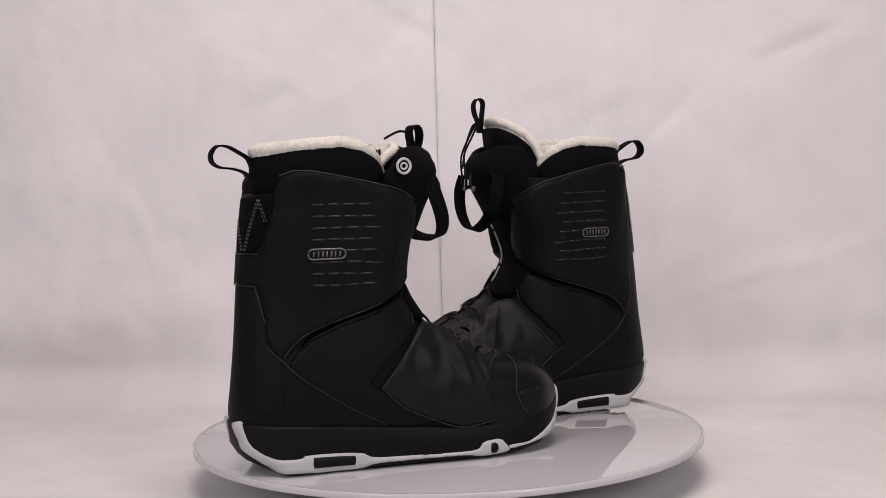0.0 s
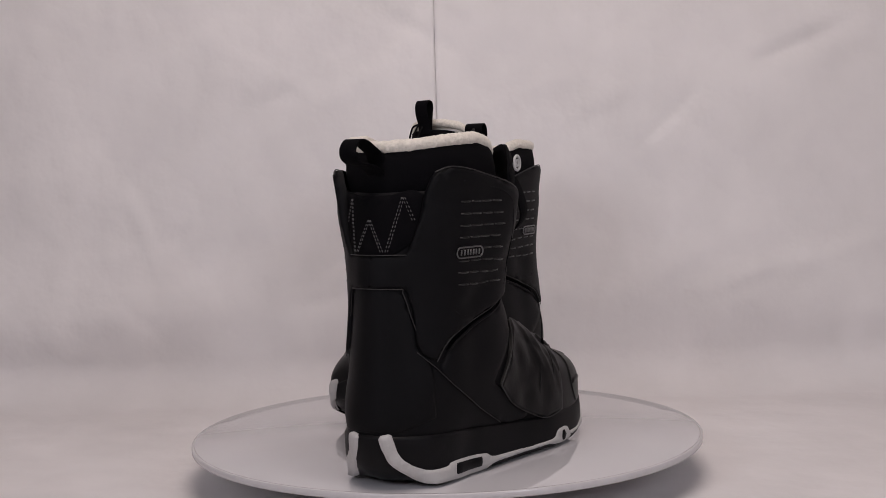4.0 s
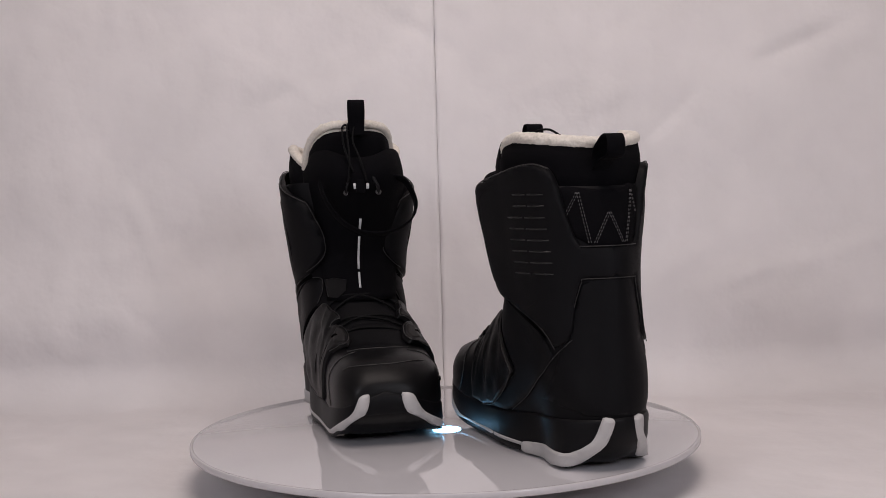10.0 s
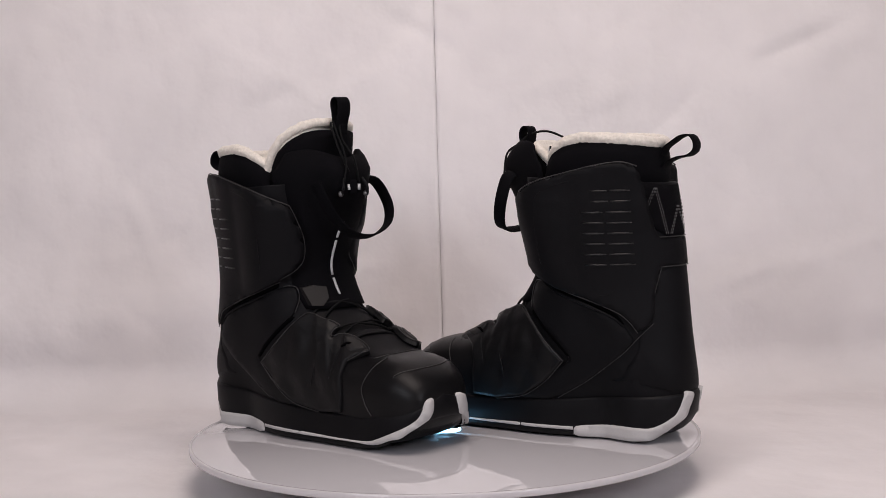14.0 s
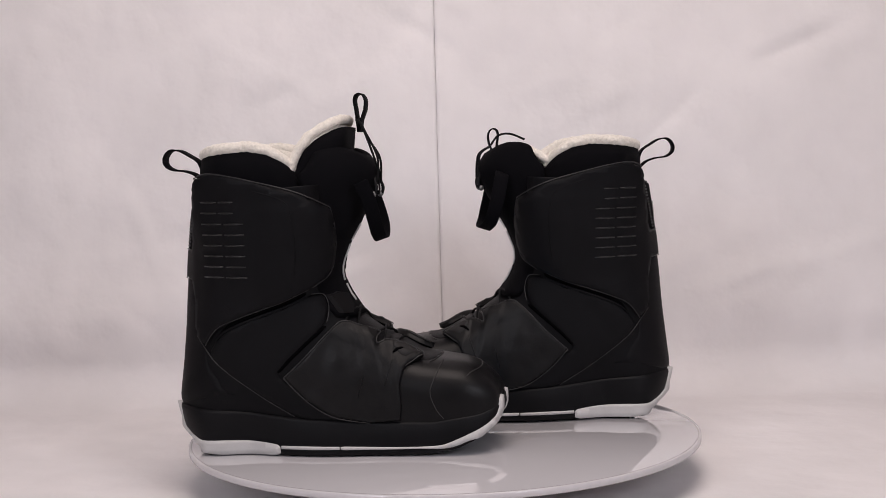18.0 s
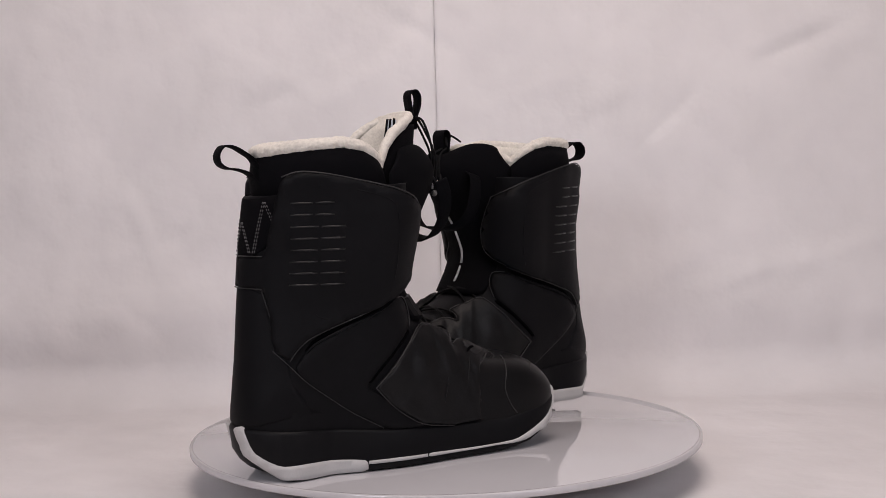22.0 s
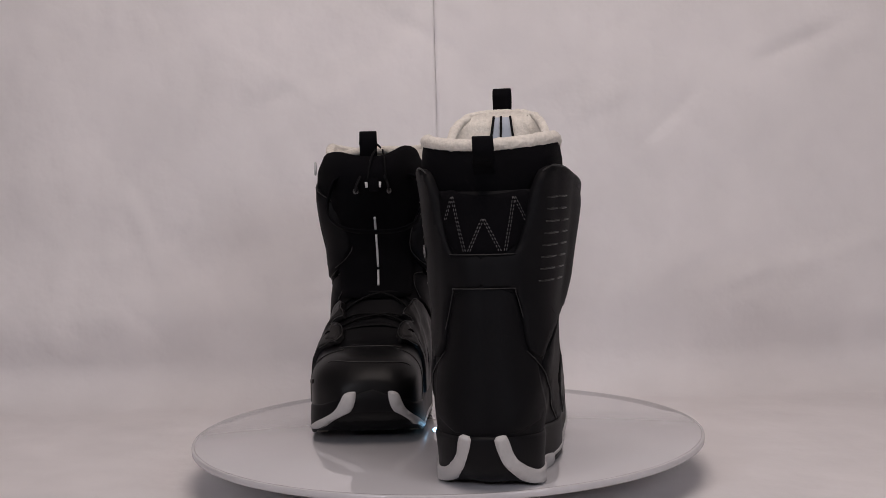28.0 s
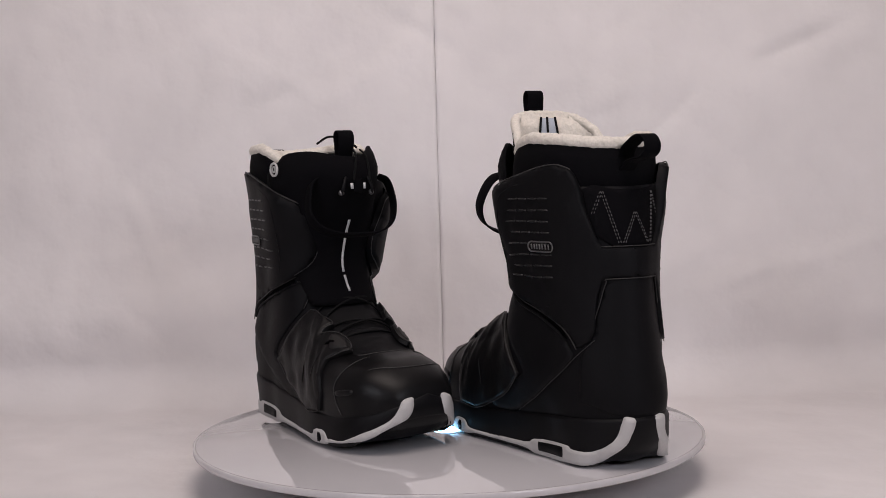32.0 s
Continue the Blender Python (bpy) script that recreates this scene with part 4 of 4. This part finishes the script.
    bmesh.ops.recalc_face_normals(b, faces=b.faces[:])
    part("badge_plate", b, RUBBER, badge)
    for k in range(7):
        x = -0.0105 + 0.0035 * k
        part("bar", tube([badge_point(x, -0.0022, 0.0006), badge_point(x + 0.0004, 0.0022, 0.0006)], 0.0008, 6), DULL_STEEL, badge)

    # liner: black collar, fleece trim and lining
    angles = [0.62 + (2 * math.pi - 1.24) * k / 110 for k in range(111)]
    zt = lambda a: interp(a if a < math.pi else 2 * math.pi - a, COLLAR_TOP)
    front, rear = [], []
    for q in range(7):
        fo, bo = [], []
        for a in angles:
            z = 0.205 + (zt(a) - 0.205) * q / 6
            g = 0.0012 * math.sin(math.pi * q / 6) + (0.0 if q < 6 else -0.001) - 0.009 * max(0.0, 1 - q / 3.5)
            fo.append(collar_point(a, z, g))
            bo.append(collar_point(a, z, min(g, 0) - 0.008))
        front.append(fo)
        rear.append(bo)
    part("collar", grid_solid(front, rear), FABRIC, thing, "black padded liner collar")
    path = [collar_point(a, zt(a) + 0.0040, -0.0045) for a in angles]
    b = tube(path, lambda t: 0.0054 * (0.60 + 0.40 * min(1, 7 * min(t, 1 - t))), 16)
    bmesh.ops.subdivide_edges(b, edges=[e for e in b.edges], cuts=1, use_grid_fill=True)
    b.normal_update()
    for v in b.verts:
        q = v.co * 260
        v.co += v.normal * (0.0007 * noise.noise(q) + 0.0005 * noise.noise(q * 2.3))
    part("fleece_trim", b, FLEECE, thing, "cream fleece trim")
    front, rear = [], []
    for q in range(6):
        fo, bo = [], []
        for a in angles:
            z = 0.236 + (zt(a) + 0.003 - 0.236) * q / 5
            fo.append(collar_point(a, z, -0.0075))
            bo.append(collar_point(a, z, -0.0105))
        front.append(fo)
        rear.append(bo)
    part("fleece_lining", grid_solid(front, rear), FLEECE, thing, "cream fleece lining")

    # outer tongue with two soft lobes
    def tongue_point(p, z, back=0.0, shift=0.0):
        w = interp(z, [(0.12, 0.036), (0.16, 0.042), (0.20, 0.047), (0.24, 0.054), (0.275, 0.054)])
        dep = interp(z, [(0.12, 0.012), (0.16, 0.016), (0.20, 0.026), (0.24, 0.050), (0.275, 0.054)])
        x = interp(z, [(zz, xx) for zz, xx in TONGUE_FRONT])
        side = p * (1 - 0.10 * p * p)
        wide = style["wide"] * max(0.0, p) ** 2 * max(0.0, min(1.0, (z - 0.20) / 0.035))
        return Vector((x - dep * abs(p) ** 2.4 - back + shift - 0.9 * wide, 0.0075 + w * side * 1.06 + wide, z))

    lobes = style["lobes"]

    def tongue_top(p):
        return 0.2635 + lobes[0] * math.exp(-((p - 0.62) / 0.30) ** 2) + lobes[1] * math.exp(-((p + 0.62) / 0.30) ** 2) - 0.016 * max(0, abs(p) - 0.82) / 0.18

    front, rear = [], []
    m = 36
    for q in range(25):
        fo, bo = [], []
        for j in range(m + 1):
            p = -1 + 2 * j / m
            f = q / 24
            z = 0.122 + (tongue_top(p) - 0.122) * f
            thick = 0.011 * min(1, (1 - f) * 7 + 0.12) ** 0.5 * min(1, (1 - abs(p)) * 5 + 0.25) ** 0.5
            puffy = 0.0035 * math.exp(-((f - 0.88) / 0.11) ** 2)
            base = tongue_point(p, z)
            fo.append(base + Vector((puffy - (0.011 - thick) * 0.5, 0, 0)))
            bo.append(base + Vector((-thick - (0.011 - thick) * 0.5, 0, 0)))
        front.append(fo)
        rear.append(bo)
    tongue = part("tongue", grid_solid(front, rear), FABRIC, thing, "black padded fabric tongue")
    # reflective strip in three lengths
    for z0, z1 in ((0.203, 0.188), (0.185, 0.152), (0.149, 0.134)):
        pts = [tongue_point(0.0, z0 + (z1 - z0) * k / 5) + Vector((0.0012, 0.0015 * (z0 + (z1 - z0) * k / 5 - 0.134) / 0.07, 0)) for k in range(6)]
        part("reflective_strip", ribbon(pts, (0, 1, 0), 0.0022, 0.0012), REFLECTIVE, tongue, "pale reflective strip")
    if not style["print"]:
        for quad in (((-0.97, 0.1255), (-0.93, 0.1420), (-0.66, 0.1440), (-0.34, 0.1420), (-0.42, 0.1320), (-0.70, 0.1250)),):
            b = bmesh.new()
            f = [b.verts.new(tongue_point(p, z) + Vector((0.0030, 0, 0))) for p, z in quad]
            g = [b.verts.new(tongue_point(p, z) - Vector((0.002, 0, 0))) for p, z in quad]
            b.faces.new(f)
            b.faces.new(g[::-1])
            for i in range(len(f)):
                j = (i + 1) % len(f)
                b.faces.new((f[i], g[i], g[j], f[j]))
            bmesh.ops.recalc_face_normals(b, faces=b.faces[:])
            part_sharp("tongue_patch", b, GREY_LEATHER, tongue, "shiny dark grey patch")
    # lace lock with two steel studs
    for y in (-0.0128, 0.0128):
        c = tongue_point(y / 0.056, 0.2325) + Vector((0.0045, 0, 0))
        b = bmesh.new()
        bmesh.ops.create_uvsphere(b, u_segments=14, v_segments=8, radius=0.0028, matrix=Matrix.Translation(c + Vector((0, math.copysign(0.004, y), -0.003))))
        part("stud", b, DULL_STEEL, tongue, "round steel stud")
        part("hook", tube(spline([c + Vector((0, -math.copysign(0.001, y), 0.012)), c + Vector((0.003, math.copysign(0.003, y), 0.003)), c + Vector((0.001, math.copysign(0.004, y), -0.004))], 4), 0.0016, 8), RUBBER, tongue)
        part("clip", ribbon([c + Vector((0.0020, -math.copysign(0.0058, y), 0.006)), c + Vector((0.0025, -math.copysign(0.0062, y), 0.0005))], (0, 1, 0), 0.0026, 0.0014), REFLECTIVE, tongue, "pale plastic clip")
    c = tongue_point(0, 0.236) + Vector((0.0035, 0, 0))
    part_sharp("lace_lock", box(c.x - 0.001, c.y, c.z, 0.005, 0.010, 0.014, 0.002), WEBBING, tongue)
    # webbing handle that hangs round the front of the tongue
    hp = [Vector(q) for q in style["handle"]]
    sp = spline(hp, 8)
    part("webbing_handle", ribbon(sp, Vector((1, 0, 0.32)), 0.0130, 0.0016), WEBBING, thing, "black webbing handle strap")
    # inner tongue of the liner
    up, setb = style["up"], style["set"]

    def liner_point(p, z, back=0.0):
        return Vector((0.157 - setb - 0.036 * abs(p) ** 5 + 0.10 * (z - 0.29) - back, 0.004 + 0.0440 * p, z))

    def liner_top(p):
        return up - interp(abs(p), [(0, 0), (0.3, 0.0), (0.5, 0.0008), (0.68, 0.0030), (0.82, 0.0080), (0.91, 0.0150), (0.965, 0.027), (1.0, 0.045)])

    front, rear, mid = [], [], []
    for q in range(9):
        fo, mo, bo = [], [], []
        for j in range(31):
            p = -1 + 2 * j / 30
            z = 0.215 + (liner_top(p) - 0.007 - 0.215) * q / 8
            fo.append(liner_point(p, z) + Vector((0.0, 0, 0)))
            mo.append(liner_point(p, z, 0.006))
            z = 0.215 + (liner_top(p) - 0.001 - 0.215) * q / 8
            bo.append(liner_point(p, z + 0.003 * (q == 8), 0.0124 - 0.0018 * (q == 8)))
        front.append(fo)
        mid.append(mo)
        rear.append(bo)
    lt = part("liner_tongue", grid_solid(front, mid), FABRIC, thing, "black padded liner tongue")
    part("fleece_back", grid_solid(mid, rear), FLEECE, lt, "cream fleece back of the liner tongue")
    pth = [liner_point(p, liner_top(p), 0.0065) for p in np.sin(np.linspace(-math.pi / 2, math.pi / 2, 60))]
    b = tube(spline(pth, 2), 0.0041, 14)
    b.normal_update()
    for v in b.verts:
        q = v.co * 260
        v.co += v.normal * (0.0007 * noise.noise(q) + 0.0005 * noise.noise(q * 2.3))
    part("fleece_trim", b, FLEECE, lt, "cream fleece trim")
    f2, r2 = [], []
    for q in range(7):
        z = 0.235 + (up - 0.003 - 0.235) * q / 6
        hw = 0.36 - 0.19 * (q / 6)
        f2.append([liner_point(hw * (-1 + 2 * j / 8), z, 0.0125) for j in range(9)])
        r2.append([liner_point(hw * (-1 + 2 * j / 8), z, 0.0140) for j in range(9)])
    part("lining_patch", grid_solid(f2, r2), LINING, lt, "pale blue lining patch")
    for e in (-1.0, 0.15, 1.0):
        pts = [liner_point(e * (0.36 - 0.19 * (q / 6)), 0.235 + (up - 0.002 - 0.235) * q / 6, 0.0146) for q in range(7)]
        part("lining_piping", tube(spline(pts, 3), 0.0011, 7), CORD, lt, "black piping")
    # pull loop on the tongue
    lx, ly, lz = style["loop"]
    ly += 0.0035
    lp = [(lx - 0.002, ly, lz - 0.034), (lx - 0.0040, ly, lz - 0.015), (lx - 0.0052, ly, lz - 0.006), (lx - 0.0035, ly, lz - 0.001), (lx + 0.0010, ly, lz), (lx + 0.0045, ly, lz - 0.005), (lx + 0.0040, ly, lz - 0.014), (lx + 0.0005, ly, lz - 0.024), (lx - 0.0005, ly, lz - 0.034)]
    part("pull_loop", ribbon(spline(lp, 6), (0, 1, 0), 0.0165, 0.0011), WEBBING, lt, "black webbing pull loop")
    # cords from the loop to the lace lock
    for d in style["cords"]:
        part("cord", tube(spline([(x, y + 0.0035, z) for x, y, z in d], 7), 0.0011, 7), CORD, thing, "thin black lace cord")
    # pull loop at the heel
    lp = [(0.0185, 0.0, 0.246), (0.012, 0.0, 0.2515), (0.003, -0.001, 0.2545), (-0.007, -0.003, 0.2560), (-0.0130, -0.004, 0.2605), (-0.0135, -0.004, 0.2675), (-0.0085, -0.003, 0.2735), (0.000, -0.002, 0.2730), (0.009, -0.001, 0.2680), (0.0165, 0, 0.2625), (0.0200, 0, 0.254)]
    part("heel_loop", ribbon(spline([(x, 0.0005 + y, z) for x, y, z in lp], 5), (0, 1, 0), 0.0155, 0.0014), WEBBING, thing, "black webbing heel loop")
    # laces over the instep
    for (xa, xb, hgt) in ((0.150, 0.163, 0.004), (0.163, 0.150, 0.004), (0.176, 0.187, 0.0035), (0.187, 0.176, 0.0035), (0.196, 0.196, 0.003)):
        pts = []
        for k in range(9):
            f = k / 8
            y = 0.040 - 0.070 * f
            h, nn = cast("top", xa + (xb - xa) * f, y)
            pts.append(h + nn * (0.0012 + hgt * math.sin(math.pi * f) * 0.6))
        part("lace", tube(spline(pts, 3), 0.0012, 7), CORD, thing, "thin black lace")
    # vamp: soft fold behind the toe cap
    bm = patch([(0.188, -0.018), (0.224, -0.022), (0.234, -0.012), (0.237, 0.010), (0.234, 0.032), (0.224, 0.042), (0.188, 0.038)], "top", 0.0016, cell=0.004, round_times=2)
    part("vamp", bm, LEATHER, thing)
    pts = line([(0.229, -0.020), (0.2335, -0.012), (0.2365, 0.010), (0.2335, 0.032), (0.229, 0.040)], "top", 0.0016)
    part("vamp_seam", tube(pts, 0.0005, 6), SEAM, thing)
    if style["print"]:
        c = tongue_point(0.93, 0.2530) + Vector((0.0005, 0.0042, 0))
        nrm = Vector((0.12, 0.98, 0.0))
        sx, sz = Vector((0, 0, 1)).cross(nrm).normalized(), Vector((0, 0, 1))
        for r, t in ((0.0060, 0.0012), (0.0026, 0.0009)):
            part("round_print", tube([c + sx * r * math.cos(a) + sz * r * math.sin(a) for a in np.linspace(0, 2 * math.pi, 33)[:-1]], t, 6, closed=True), PRINT, tongue, "plain white ring print")
    MIRROR[0], WORN[0] = False, False
    return thing


HANDLE_B = [(0.1715, -0.038, 0.241), (0.1775, -0.034, 0.226), (0.1800, -0.023, 0.209), (0.1800, -0.006, 0.196), (0.1795, 0.014, 0.1890), (0.1775, 0.034, 0.1895), (0.1735, 0.053, 0.199), (0.168, 0.0605, 0.214), (0.163, 0.0575, 0.230), (0.160, 0.050, 0.241), (0.158, 0.038, 0.244)]
HANDLE_A = [(0.158, -0.030, 0.244), (0.160, -0.041, 0.239), (0.164, -0.046, 0.222), (0.168, -0.044, 0.207), (0.1715, -0.036, 0.196), (0.1755, -0.018, 0.190), (0.1760, 0.004, 0.189), (0.1755, 0.026, 0.190), (0.1715, 0.043, 0.196), (0.168, 0.052, 0.207), (0.164, 0.052, 0.222), (0.160, 0.046, 0.239), (0.158, 0.035, 0.244)]
LEFT = dict(wide=0.0, lobes=(0.0085, 0.0085), up=0.2970, set=0.0, loop=(0.1655, 0.003, 0.3195), print=False, handle=HANDLE_B,
            cords=[[(0.164, -0.006, 0.297), (0.171, -0.008, 0.285), (0.182, -0.008, 0.262), (0.181, -0.010, 0.240)], [(0.164, 0.002, 0.297), (0.172, -0.002, 0.280), (0.182, 0.004, 0.262), (0.181, 0.010, 0.240)],
                   [(0.163, -0.008, 0.296), (0.168, -0.013, 0.292), (0.176, -0.012, 0.272), (0.182, -0.004, 0.250)]])
RIGHT = dict(wide=0.010, lobes=(0.006, 0.0105), up=0.270, set=0.010, loop=(0.163, 0.009, 0.288), print=True, handle=HANDLE_A,
             cords=[[(0.168, -0.006, 0.270), (0.178, -0.008, 0.262), (0.181, -0.010, 0.240)], [(0.168, 0.002, 0.270), (0.179, 0.006, 0.262), (0.181, 0.010, 0.240)],
                    [(0.166, -0.004, 0.272), (0.158, 0.008, 0.281), (0.145, 0.016, 0.283), (0.130, 0.020, 0.277)]])
boot_a = tagged(boot("snowboard_boot", True, RIGHT), "black leather snowboard boot, cream fleece, low tongue, on turntable", "boot", "pair of snowboard boots")
boot_b = tagged(boot("snowboard_boot", False, LEFT), "black leather snowboard boot, cream fleece, raised tongue, on turntable", "boot", "pair of snowboard boots")

# ---- movement: the turntable turns, the boots ride on it ----
TURN = 8.727  # degrees a second
PLACE_A = pose(-0.1742, -0.1462, 0.001, 0, 0, 25.44)
PLACE_B = pose(0.1986, 0.1305, 0.0002, 0, 0, 194.35)


def motions():
    times = [float(t) for t in range(0, 33)]
    turn = [TURN * t for t in times]
    walk(turntable, [(t, pose(0, 0, 0, 0, 0, a)) for t, a in zip(times, turn)])
    walk(boot_a, [(t, pose(0, 0, 0, 0, 0, a) @ PLACE_A) for t, a in zip(times, turn)])
    walk(boot_b, [(t, pose(0, 0, 0, 0, 0, a) @ PLACE_B) for t, a in zip(times, turn)])


motions()
